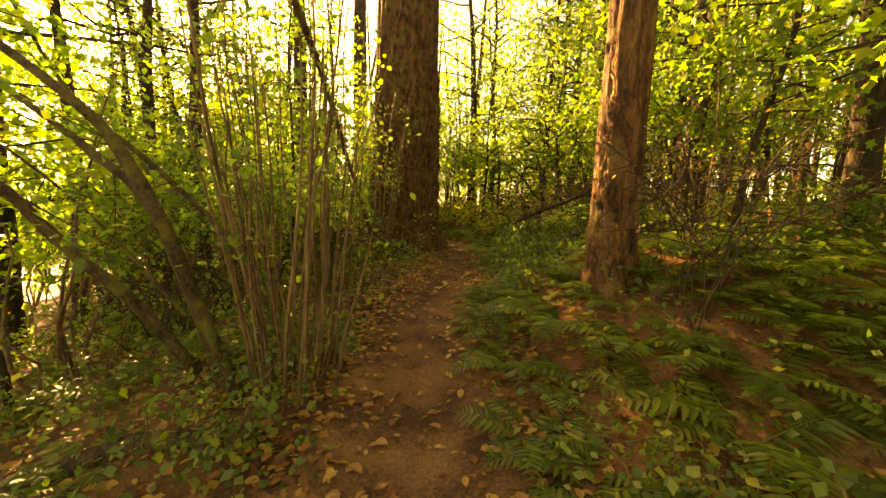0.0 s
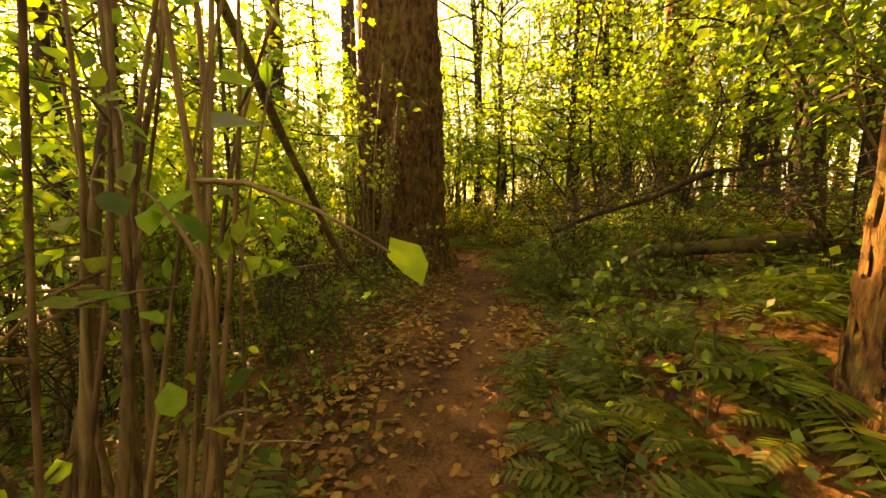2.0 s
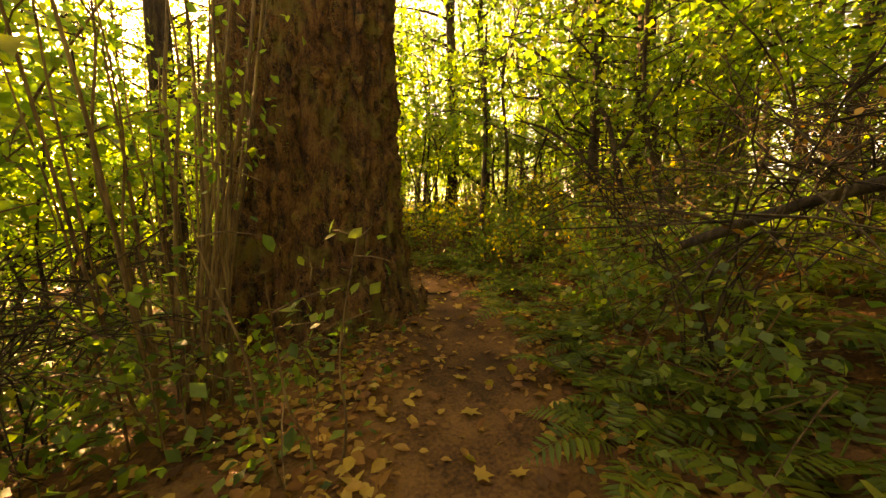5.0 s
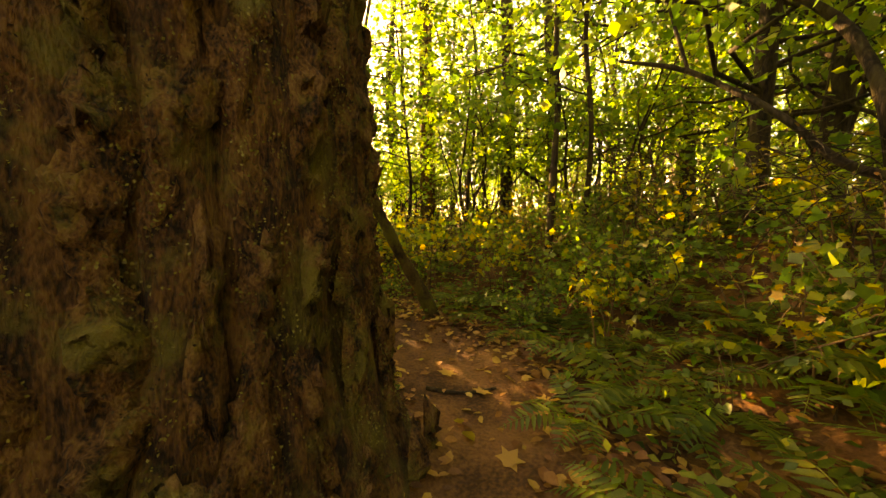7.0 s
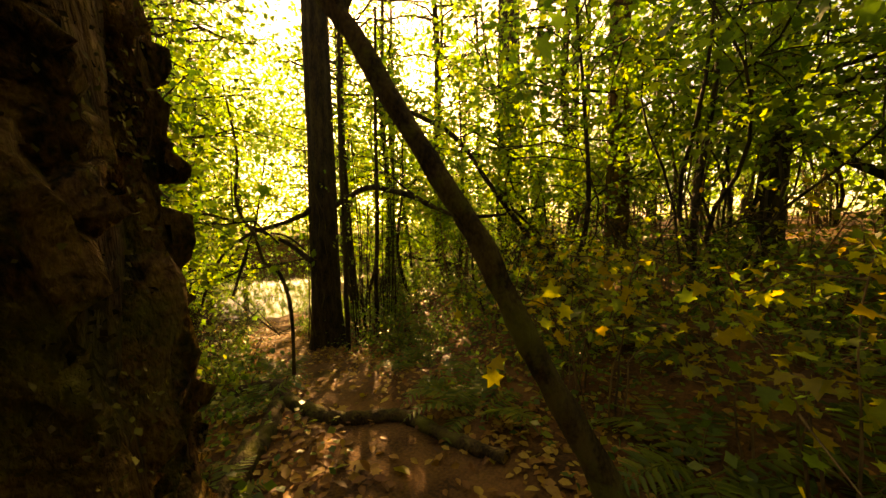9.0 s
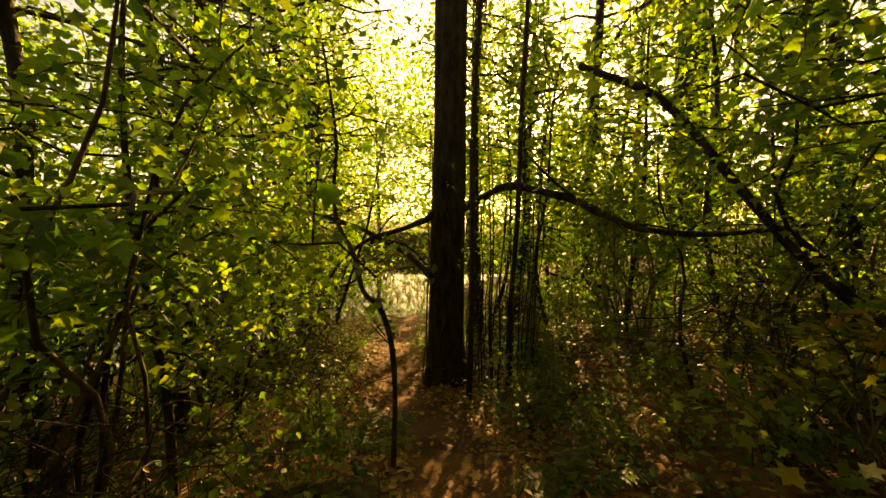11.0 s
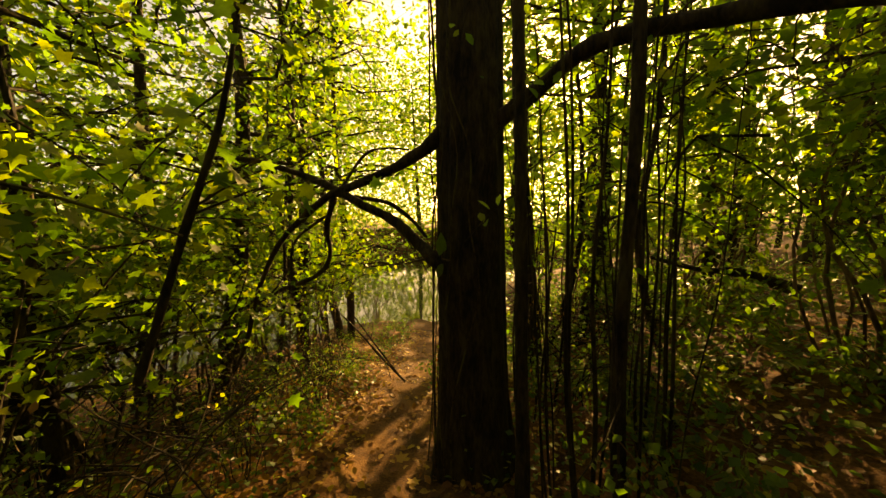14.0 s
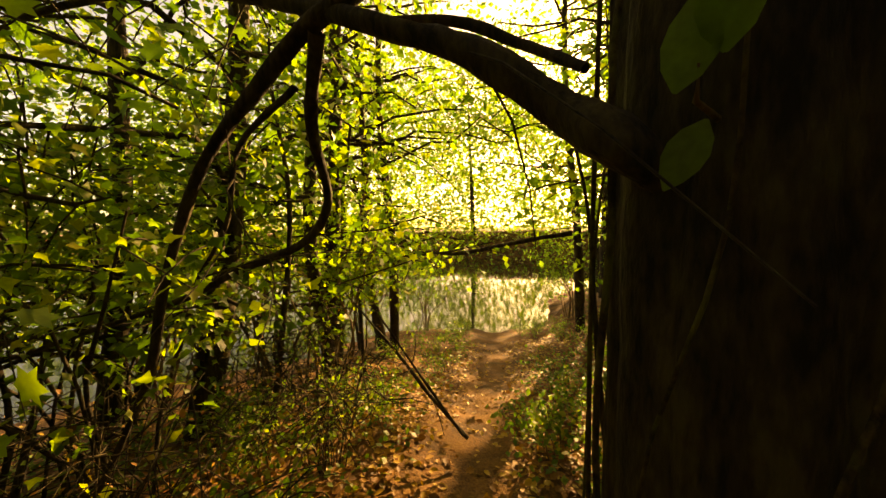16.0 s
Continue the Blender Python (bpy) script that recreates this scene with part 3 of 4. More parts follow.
def bent_tree(name, label, category, limbs, mat, seed, tw=8, tl=0.8, per=10, size=0.09, shape=OVAL, lmat=None, names=None):
    """A tree or shrub whose limbs are given in the world, with side twigs and leaves."""
    g = np.random.default_rng(seed)
    at = Vector(limbs[0][0][:3])
    root = thing(name, at, label, category)
    for i, line in enumerate(limbs):
        limb((names or ["trunk"] + ["limb"] * 20)[i], line, mat, root, seed=seed + i)
    if tw:
        tws = twigs_from(g, [np.array(x)[:, :3] - np.array(at) for x in limbs], tw, tl)
        link_mesh("twigwork", *twig_mesh(tws), mat, root, smooth=True, kind="stuff")
        if per:
            link_mesh("foliage", *spray(g, tws, per, size, shape), lmat or M_LEAF, root, kind="stuff")
    return root


dark = [o for o in scene.objects if o.name == "dark_tree"][0]
for k, ln in enumerate((B_LOW, B_HIGH, B_HANG, B_TWIN, B_CURL, B_DROP, B_RIGHT, B_FORK)):
    limb("limb", ln, M_BARK, dark, 10, 0.14, 30 + k)
g0 = np.random.default_rng(5)
btw = twigs_from(g0, [np.array(x)[:, :3] - np.array(dark.matrix_basis.translation) for x in (B_LOW, B_HANG, B_RIGHT, B_DROP, B_FORK)], 7, 0.7, -0.1)
link_mesh("twigwork", *twig_mesh(btw, 0.005), M_BARK, dark, smooth=True, kind="stuff")

bent_tree("vine_maple", "mossy multi-stemmed vine maple leaning out over the footpath verge", "tree", [M1, M2, M3, M4, M5], M_MOSS, 41, 5, 0.6, 7, 0.075, names=["stem"] * 5)
bent_tree("arching_branch", "long mossy hazel branch arching down beside the footpath", "branch", [ARCH], M_MOSS, 42, 5, 0.25, 3, 0.05, names=["branch"])
bent_tree("dead_branch", "dark fallen dead branch propped over the ferns", "branch", [DEAD, DEAD2], M_BARK, 43, 6, 0.6, 0, names=["branch", "side_branch"])
bent_tree("fallen_log", "thin mossy fallen log lying in the undergrowth", "log", [LOG], M_MOSS, 44, 0, names=["log"])
bent_tree("vine_maple", "dark forked vine maple with arching bare limbs and green leaves", "tree", [S1, S2, S3, S4], M_BARK, 45, 6, 0.7, 10, 0.1, STAR, M_MAPLE)
bent_tree("broken_branch", "long dark broken branch reaching over golden maples", "branch", [TIP], M_BARK, 46, 6, 1.0, 10, 0.12, STAR, M_GOLD, names=["branch"])
bent_tree("sapling", "straight slender dark sapling among yellow leaves", "tree", [SAP], M_BARK, 47, 14, 0.9, 10, 0.1, STAR, M_MAPLE)
bent_tree("leaning_tree", "smooth mossy trunk leaning steeply over the footpath", "tree", [D, D2], M_MOSS, 48, 0)
bent_tree("fallen_branch", "dark bough slanting down through the green thicket", "branch", [DOWN], M_BARK, 49, 6, 0.8, 6, 0.08, names=["branch"])
bent_tree("fallen_log", "dark broken log lying on the shaded slope", "log", [W1], M_BARK, 50, 3, 0.4, 0, names=["log"])
bent_tree("dead_stick", "thin dead stick leaning beside the pond path", "stick", [STK], M_BARK, 51, 3, 0.35, 0, names=["stick"])
bent_tree("dead_stick", "thin dead stick leaning beside the pond path", "stick", [STK2], M_BARK, 52, 3, 0.35, 0, names=["stick"])
bent_tree("overhanging_branch", "dark thin bough reaching out above the bright water", "branch", [OVERW], M_BARK, 53, 5, 0.7, 3, 0.07, names=["branch"])
bent_tree("sapling", "slender dark sapling leaning beside the descending path", "tree", [LSAP], M_BARK, 54, 10, 0.7, 8, 0.09, STAR, M_MAPLE)

bent_tree("crooked_sapling", "crooked thin maple stem bending beside the footpath", "tree", [CROOK], M_MOSS, 55, 14, 0.6, 7, 0.055, STAR, M_MAPLE)

# ---- shrubs and trees built once, then copied ----


def shrub(name, label, seed, stems, high, spread, r, mat, lmat, per, size, shape=OVAL, tw=7, tl=0.7, group="", low=0.3):
    g = np.random.default_rng(seed)
    root = thing(name, (0, 0, -50), label, "shrub", group)
    lines = []
    for i in range(stems):
        a, b = g.uniform(0, 6.28), g.uniform(0.02, 0.22) * spread
        h, s = high * g.uniform(0.6, 1.1), spread * g.uniform(0.3, 1.0)
        c = a + g.normal(0, 0.5)
        pts = [(b * math.cos(a), b * math.sin(a), -0.15, r)]
        for t in (0.25, 0.5, 0.75, 1.0):
            k = s * t ** 1.6
            pts.append((b * math.cos(a) + k * math.cos(c) + g.normal(0, 0.04 * high), b * math.sin(a) + k * math.sin(c) + g.normal(0, 0.04 * high), h * (t - 0.18 * t * t * (s / spread)), r * (1.05 - 0.8 * t)))
        L = smooth_line(pts, 10 if high > 1.5 else 7)
        lines.append(L)
        link_mesh("stem", *tube(L[:, :3], np.maximum(L[:, 3] * g.uniform(0.6, 1.2), 0.003), 6 if high > 1.5 else 4, 0.1, seed + i), mat, root, smooth=True)
    tws = twigs_from(g, [L[int(len(L) * low):] for L in lines], tw, tl)
    link_mesh("twigwork", *twig_mesh(tws[::3] if per > 1 else tws, 0.004 + r * 0.1), mat, root, smooth=True, kind="stuff")
    if per:
        link_mesh("foliage", *spray(g, tws, per, size, shape, out=0.06), lmat, root, kind="stuff")
    return root


def tall_tree(name, label, seed, high, r, crown_from, spread, mat, lmat, limbs, per, size, shape=DIAMOND, group=""):
    g = np.random.default_rng(seed)
    root = thing(name, (0, 0, -50), label, "tree", group)
    w = g.normal(0, 0.15, (5, 2)).cumsum(0)
    trunk = smooth_line([(w[i, 0] * (i > 0), w[i, 1] * (i > 0), -0.3 + (high + 0.3) * i / 4, r * (1.1 - 0.22 * i)) for i in range(5)], 40)
    link_mesh("trunk", *tube(trunk[:, :3], trunk[:, 3], 12, 0.1, seed), mat, root, smooth=True)
    arms = []
    for i in range(limbs):
        h = crown_from + (high * 0.95 - crown_from) * (i + g.uniform(0, 1)) / limbs
        k = int(np.clip((h + 0.3) / (high + 0.3) * 39, 0, 39))
        a, n = g.uniform(0, 6.28), spread * g.uniform(0.5, 1.0) * (1.1 - 0.5 * h / high)
        d = np.array([math.cos(a), math.sin(a), 0])
        arms.append(np.array([trunk[k, :3] + d * n * t + np.array([0, 0, n * (0.35 * t - 0.25 * t * t)]) + g.normal(0, 0.05 * n, 3) * (t > 0) for t in (0, 0.3, 0.6, 0.85, 1.0)]))
    link_mesh("boughwork", *joined([tube(a, np.linspace(r * 0.28, 0.008, 5), 5) for a in arms]), mat, root, smooth=True, kind="stuff")
    tws = twigs_from(g, arms, 7, spread * 0.4)
    link_mesh("twigwork", *joined([tube(t, np.linspace(0.009, 0.003, len(t)), 3) for t in tws[::3]]), mat, root, kind="stuff")
    link_mesh("crown", *spray(g, tws, per, size, shape, out=0.12), lmat, root, kind="stuff")
    return root


def place(ob, x, y, turn=0.0, size=1.0, dz=0.0, tilt=0.0):
    return copy_thing(ob, pose(x, y, ground_z(x, y) + dz, tilt, 0, turn) @ Matrix.Scale(size, 4))


def remove(ob):
    for o in (*ob.children_recursive, ob):
        bpy.data.objects.remove(o)


hazels = [shrub("hazel_shrub", "multi-stemmed hazel shrub with yellow-green autumn leaves", 100 + i, 9, 3.2, 1.3, 0.018, M_STEM, M_LEAF, 19, 0.066, OVAL, 11, 0.8, "understorey shrubs") for i in range(3)]
maples = [shrub("vine_maple_shrub", "spreading vine maple shrub with layered lobed leaves", 200 + i, 6, 3.6, 1.9, 0.022, M_BARK, M_MAPLE, 25, 0.078, LOBED, 13, 0.95, "understorey shrubs") for i in range(3)]
golds = [shrub("young_maple", "low young maple with golden and orange leaves", 300 + i, 5, 0.9, 0.55, 0.007, M_STEM, (M_GOLD, M_MAPLE)[i], 5, 0.062, STAR, 5, 0.3, "golden maples") for i in range(2)]
lows = [shrub("low_bush", "low leafy green bush on the forest floor", 400 + i, 4, 0.55, 0.5, 0.005, M_STEM, M_LOW, 10, 0.05, DIAMOND, 7, 0.26, "low bushes", 0.1) for i in range(3)]
sprigs = [shrub("leafy_sprig", "small sprig with drooping oval green leaves", 500 + i, 3, 0.5, 0.2, 0.004, M_STEM, M_LEAF, 4, 0.06, OVAL, 3, 0.15, "sprigs") for i in range(2)]
bares = [shrub("bare_thicket", "tangle of thin bare brown twigs", 600 + i, 12, 1.3, 0.8, 0.006, M_BARK, M_DRY, 1, 0.032, OVAL, 9, 0.5, "bare thickets") for i in range(2)]
trees = [tall_tree("maple_tree", "tall leafy maple with a yellow-green crown", 700 + i, 9 + i, 0.1 + 0.02 * i, 1.0, 2.6, M_BARK, M_MAPLE, 34, 11, 0.105, DIAMOND, "woodland trees") for i in range(3)]
plain = [tall_tree("maple_tree", "leafy woodland maple with a yellow-green crown", 720 + i, 9 + i, 0.12, 1.2, 2.7, M_BARK, M_MAPLE, 30, 5, 0.13, DIAMOND, "woodland trees") for i in range(3)]
firs = [tall_tree("slim_tree", "slim grey-brown woodland trunk with sparse foliage", 800 + i, 13, 0.12, 5.5, 2.3, M_BARK, M_FAR, 30, 4, 0.12, DIAMOND, "woodland trees") for i in range(2)]

canopy = [tall_tree("maple_tree", "tall maple whose crown hangs over the pond path", 740 + i, 10, 0.1, 3.6, 3.0, M_BARK, M_MAPLE, 34, 9, 0.115, DIAMOND, "woodland trees") for i in range(2)]
spreading = [tall_tree("vine_maple", "slender vine maple with flat layered sprays of lobed leaves", 760 + i, 4.6 + 0.5 * i, 0.035, 1.5, 2.1, M_BARK, M_MAPLE, 20, 9, 0.095, STAR, "vine maples") for i in range(3)]
g = np.random.default_rng(77)
# round the way: shrubs by hand where they stand out
for ob, x, y, t, sz in ((hazels[0], -3.0, 4.6, 40, 1.0), (hazels[1], -2.5, 7.0, 10, 1.05), (hazels[2], -3.4, 9.4, 80, 1.0), (maples[0], 3.3, 5.0, 0, 1.0), (maples[1], 3.6, 7.6, 120, 0.95),
                        (maples[2], 2.9, 1.7, 60, 0.9), (maples[0], 2.4, 12.4, 200, 1.0), (maples[1], 0.6, 13.0, 20, 1.0), (maples[2], -1.0, 14.0, 130, 0.95), (maples[0], -3.6, 9.3, 300, 0.9),
                        (maples[1], -5.2, 10.2, 77, 0.85), (maples[2], -6.9, 11.2, 170, 0.8), (hazels[1], -6.0, 15.4, 75, 0.95), 
                        (hazels[2], -8.6, 12.4, 75, 0.9), (hazels[1], -4.6, 2.4, 190, 1.0), (hazels[0], -3.9, 0.9, 100, 1.0), (maples[2], 4.2, 10.0, 15, 1.0), (hazels[0], -2.5, 14.0, 20, 0.8), (hazels[1], -3.3, 14.8, 140, 0.9), (maples[0], -1.7, 13.5, 230, 0.7),
                        (maples[1], -8.6, 10.4, 33, 1.15), (maples[2], -10.0, 11.2, 133, 1.2), (hazels[0], -8.0, 9.0, 210, 1.2), (maples[0], -11.4, 9.6, 60, 1.2), (hazels[2], -9.4, 8.4, 15, 1.2), (maples[1], -7.2, 10.4, 300, 0.9),
                        (hazels[0], -13.0, 15.0, 45, 0.75), (hazels[1], -11.4, 18.5, 260, 0.85), (maples[1], -2.8, 5.2, 95, 0.72), (maples[2], -3.4, 6.4, 10, 0.8)):
    place(ob, x, y, t, sz)


for k, (x, y, sz) in enumerate(((2.9, 3.9, 0.9), (3.3, 1.4, 0.95), (-2.6, 5.6, 0.9), (-3.4, 3.2, 0.9), (3.1, 8.9, 1.0), (1.9, 11.9, 1.0), (0.4, 12.9, 1.0), (-0.9, 13.1, 0.95),
                             (-1.9, 14.6, 1.0), (-3.2, 14.9, 1.0), (-4.6, 15.2, 1.0), (-6.2, 14.9, 1.15), (-7.7, 16.5, 1.1), (-5.5, 16.4, 1.2), (-6.6, 10.6, 0.85), (-5.3, 10.4, 0.8), (-7.9, 11.8, 0.85), (-9.3, 12.9, 0.9),
                             (-4.0, 9.9, 0.9), (1.2, 15.6, 1.1), (3.0, 14.2, 1.1), (-0.6, 17.6, 1.1), (-2.6, 17.8, 1.1), (4.6, 12.0, 1.1), (-3.3, 7.8, 0.9))):
    place(spreading[k % 3], x, y, 83 * k, sz)


def scatter(kinds, count, box, least, most, gap, sizes, seed, skip=(), open_side=False):
    g = np.random.default_rng(seed)
    got, tries = [], 0
    while len(got) < count and tries < 6000:
        tries += 1
        x, y = g.uniform(box[0], box[1]), g.uniform(box[2], box[3])
        d, _ = near_way(np.array([x]), np.array([y]))
        if not least < d[0] < most or any((x - a) ** 2 + (y - b) ** 2 < gap * gap for a, b in got) or 0.8 * x + 0.25 * y < -6.6:
            continue
        if any((x - a) ** 2 + (y - b) ** 2 < r * r for a, b, r in skip):
            continue
        # no tall trees towards the sun, so that its light gets in
        if open_side and -0.66 * (x + 2) + 0.75 * (y - 9) > 3:
            continue
        got.append((x, y))
        place(kinds[len(got) % len(kinds)], x, y, g.uniform(0, 360), g.uniform(*sizes))
    return got


# kept clear: trunks, the camera's sight line to the far fir, the sun's way in
KEEP_CLEAR = [(-0.76, 8.55, 1.3), (1.39, 3.23, 0.7), (-4.87, 13.03, 0.9), (-0.42, 14.8, 0.6), (-0.6, 11.0, 0.8), (-3.9, 13.0, 0.7), (-2.9, 13.6, 1.0), (-3.4, 15.5, 1.3), (-3.9, 17.6, 1.3), (-4.4, 19.6, 1.3), (-7.6, 15.4, 1.2), (-9.2, 17.2, 1.4), (-11.0, 19.3, 1.5), (-13.0, 21.6, 1.5)]
scatter(hazels + maples, 50, (-12, 11, 3, 26), 2.3, 12, 1.7, (0.75, 1.15), 1, KEEP_CLEAR)
for x, y, sz in ((-4.9, 9.2, 0.6), (-6.4, 10.3, 0.62), (-8.0, 11.2, 0.85), (-9.6, 12.4, 0.9), (-6.9, 8.4, 0.62), (-11.4, 13.6, 0.8), (-6.6, 17.4, 0.75),
                 (-5.6, 19.0, 0.8), (-8.8, 10.2, 0.85), (4.6, 2.6, 0.9), (3.9, 6.2, 0.9), (3.0, 10.6, 0.85), (1.9, 13.6, 0.9), (-1.2, 16.9, 0.8), (5.2, 8.3, 1.0)):
    place(trees[int(abs(x * 7)) % 3], x, y, 67 * x, sz)
for k, (x, y) in enumerate(((-8.9, 12.5), (-11.0, 13.7), (-5.9, 15.6), (-5.2, 9.9), (-8.0, 16.6), (-10.2, 17.6))):
    place(canopy[k % 2], x, y, 77 * k, 0.85 + 0.05 * (k % 3))
for x, y, sz in ((-6.0, 14.8, 0.9), (-8.4, 18.8, 1.0), (-7.2, 20.4, 1.0), (-12.4, 20.5, 1.0), (-5.0, 17.0, 0.95), (-7.6, 9.6, 0.9),
                 (-5.4, 7.4, 0.9), (-11.0, 12.6, 0.9), (-14.0, 22.0, 1.0), (-6.4, 22.5, 1.0)):
    place(firs[int(abs(y * 3)) % 2], x, y, 91 * x, sz)
scatter(plain + plain + firs, 44, (-14, 15, 2, 32), 3.8, 20, 1.9, (0.85, 1.2), 2, KEEP_CLEAR, True)
# wider clearings towards the pond and along the sun's way, letting sunlight in
scatter(plain, 12, (-14, -2, 13, 32), 4.5, 20, 2.4, (0.5, 0.7), 8, KEEP_CLEAR + [(-12.5, 16.8, 2.2), (-9.2, 17.2, 2.2), (-11.0, 19.3, 2.2), (-13.0, 21.6, 2.2)])
scatter(lows, 135, (-8, 6, 0.5, 19), 0.75, 4.5, 0.42, (0.7, 1.4), 3, KEEP_CLEAR)
scatter(golds, 40, (-1.2, 3.6, 8.6, 13.5), 0.9, 3.4, 0.4, (0.6, 1.2), 4, [(-0.76, 8.55, 1.2)])
scatter(lows, 60, (-7.5, -0.5, 13.2, 20), 1.2, 9, 0.5, (0.9, 1.7), 11, KEEP_CLEAR[:3])
scatter(hazels, 8, (-8, -1, 14.2, 21), 1.6, 9, 1.0, (0.3, 0.45), 12, KEEP_CLEAR[:3])
scatter(lows, 20, (0.9, 4.0, 7.5, 12), 0.6, 4, 0.4, (0.9, 1.5), 13)
scatter(lows, 26, (-12.5, -5.2, 11.5, 18), 0.42, 2.2, 0.36, (0.6, 1.1), 14, KEEP_CLEAR[:3])
scatter(lows + hazels[:1], 70, (-2, 9, 13, 25), 2.5, 16, 0.9, (0.5, 1.1), 16, KEEP_CLEAR)
scatter(sprigs, 50, (-7, 4, 1, 15), 0.75, 1.8, 0.35, (0.7, 1.2), 5, [(-0.76, 8.55, 0.95)])
scatter(bares, 26, (-8, 4, 2, 16), 1.0, 3.2, 0.7, (0.7, 1.2), 6, KEEP_CLEAR)
for k, (x, y) in enumerate(((-1.4, 5.0), (-2.1, 5.6), (-1.5, 6.2), (-2.6, 4.7), (-2.0, 6.8), (-5.7, 11.5), (-7.0, 12.3))):
    place(bares[k % 2], x, y, 50 * k, 0.75 + 0.08 * (k % 4))
for ob in hazels + maples + golds + lows + sprigs + bares + trees + plain + firs + canopy + spreading:
    remove(ob)

# the upright hazel clumps beside the first stretch and below the dark tree


def clump(x, y, n, high, wide, r, seed, label, leafy=3, mat=None, fan=0.12):
    g = np.random.default_rng(seed)
    root = thing("hazel_clump", (x, y, ground_z(x, y)), label, "shrub")
    lines = []
    for i in range(n):
        a, b = g.uniform(0, 6.28), wide * math.sqrt(g.uniform(0, 1))
        p, lean = np.array([b * math.cos(a), b * math.sin(a)]), g.normal(0, 0.05, 2) + fan * np.array([math.cos(a), math.sin(a)])
        h = high * g.uniform(0.55, 1.1)
        rr = r * g.uniform(0.35, 1.2)
        L = smooth_line([(*(p + lean * h * t + g.normal(0, 0.025, 2) * (t > 0)), -0.1 + h * t, rr * (1.05 - 0.7 * t)) for t in (0, 0.25, 0.5, 0.75, 1.0)], 16)
        lines.append(L)
        link_mesh("stem", *tube(L[:, :3], L[:, 3], 7, 0.08, seed + i), mat or M_STEM, root, smooth=True)
    tws = twigs_from(g, [L[5:] for L in lines], 4, 0.24)
    link_mesh("twigwork", *twig_mesh(tws, 0.004), mat or M_STEM, root, kind="stuff")
    link_mesh("foliage", *spray(g, tws, leafy, 0.058, OVAL), M_LEAF, root, kind="stuff")
    return root


clump(-0.92, 2.75, 46, 3.0, 0.3, 0.013, 901, "dense upright clump of thin tan hazel stems")
clump(-1.12, 7.0, 26, 3.4, 0.28, 0.016, 902, "upright hazel stems against the old fir")
clump(-0.3, 6.5, 4, 1.2, 0.1, 0.006, 904, "thin leafy hazel shoots beside the footpath", 2)
clump(-4.0, 13.35, 20, 4.2, 0.4, 0.012, 903, "tall bunch of dark upright stems beside the dark tree", 2, M_BARK, 0.03)
bent_tree("upright_stem", "dark upright stem rising beside the dark tree", "tree", [[(-3.97, 12.69, -0.35, 0.036), (-4.0, 12.72, 0.8, 0.032), (-3.98, 12.7, 2.0, 0.028), (-4.04, 12.74, 3.4, 0.024), (-4.0, 12.8, 5.2, 0.018)]], M_BARK, 91, 6, 0.5, 5, 0.07)
bent_tree("upright_stem", "dark upright stem rising beside the dark tree", "tree", [[(-3.8, 13.23, -0.3, 0.04), (-3.82, 13.2, 0.9, 0.036), (-3.78, 13.24, 2.1, 0.032), (-3.8, 13.28, 3.5, 0.026), (-3.74, 13.3, 5.4, 0.02)]], M_BARK, 92, 6, 0.5, 5, 0.07)
clump(-5.4, 13.9, 14, 3.6, 0.4, 0.016, 905, "thin dark upright stems behind the dark tree", 3, M_BARK, 0.06)

# ---- moss and flaking bark over the old fir ----
g = np.random.default_rng(88)
n = 90000
a, h = g.uniform(-3.3, 1.6, n), g.uniform(-0.1, 3.3, n)
col = np.abs(np.sin(17 * a / 2 + 0.9 * np.sin(1.3 * h + a) + 0.5 * np.sin(3.1 * h)))
keep = g.uniform(0, 1, n) < np.clip(col * 1.5 - 0.45, 0, 1)
a, h = a[keep], h[keep]
n = len(a)
r = 0.74 * (1 - 0.35 * np.clip(h, 0, None) / 14) * (1 + 0.35 * np.exp(-np.clip(h + 0.1, 0, None) / 0.35) * (0.75 + 0.25 * np.sin(5 * a + 1))) + g.uniform(0.0, 0.045, n)
out = np.column_stack([np.cos(a), np.sin(a), np.zeros(n)])
P = out * r[:, None] + np.array([0, 0, 1]) * h[:, None]
M_TUFT = material("moss_and_lichen", [(0.03, 0.016, 0.007), (0.085, 0.06, 0.02), (0.15, 0.13, 0.03), (0.24, 0.21, 0.07)], 7, 0.95, 0.5, fine=30)
link_mesh("moss", *leaves(P, g.normal(0, 0.7, (n, 3)) + [0, 0, -0.5] + out * 0.35, out + g.normal(0, 0.55, (n, 3)), g.uniform(0.004, 0.012, n), DIAMOND), M_TUFT, old_fir, "yellow-green moss and flaking scales on the bark", kind="stuff")

# ---- roots and sticks on the path ----


def lying(name, label, category, pts, r0, r1, mat, seed, up=0.3):
    """Something long lying on the ground, following it."""
    line = smooth_line([(x, y) for x, y in pts], 26)
    z = height(line[:, 0], line[:, 1])
    r = np.linspace(r0, r1, 26)
    L = np.column_stack([line, z + r * up, r])
    root = thing(name, L[0, :3], label, category)
    limb(name.split("_")[-1], L, mat, root, 8, 0.15, seed)
    return root


lying("tree_root", "dark gnarled root crossing the worn footpath", "root", [(-3.2, 10.35), (-2.9, 10.78), (-2.35, 10.62), (-1.8, 10.62), (-1.4, 10.86), (-0.93, 10.76), (-0.5, 10.7)], 0.075, 0.04, M_MOSS, 60, 0.5)
lying("tree_root", "dark gnarled root beside the old fir", "root", [(-1.3, 9.2), (-1.6, 9.7), (-2.1, 10.3), (-2.9, 10.9), (-3.4, 11.0)], 0.1, 0.04, M_MOSS, 61, 0.4)
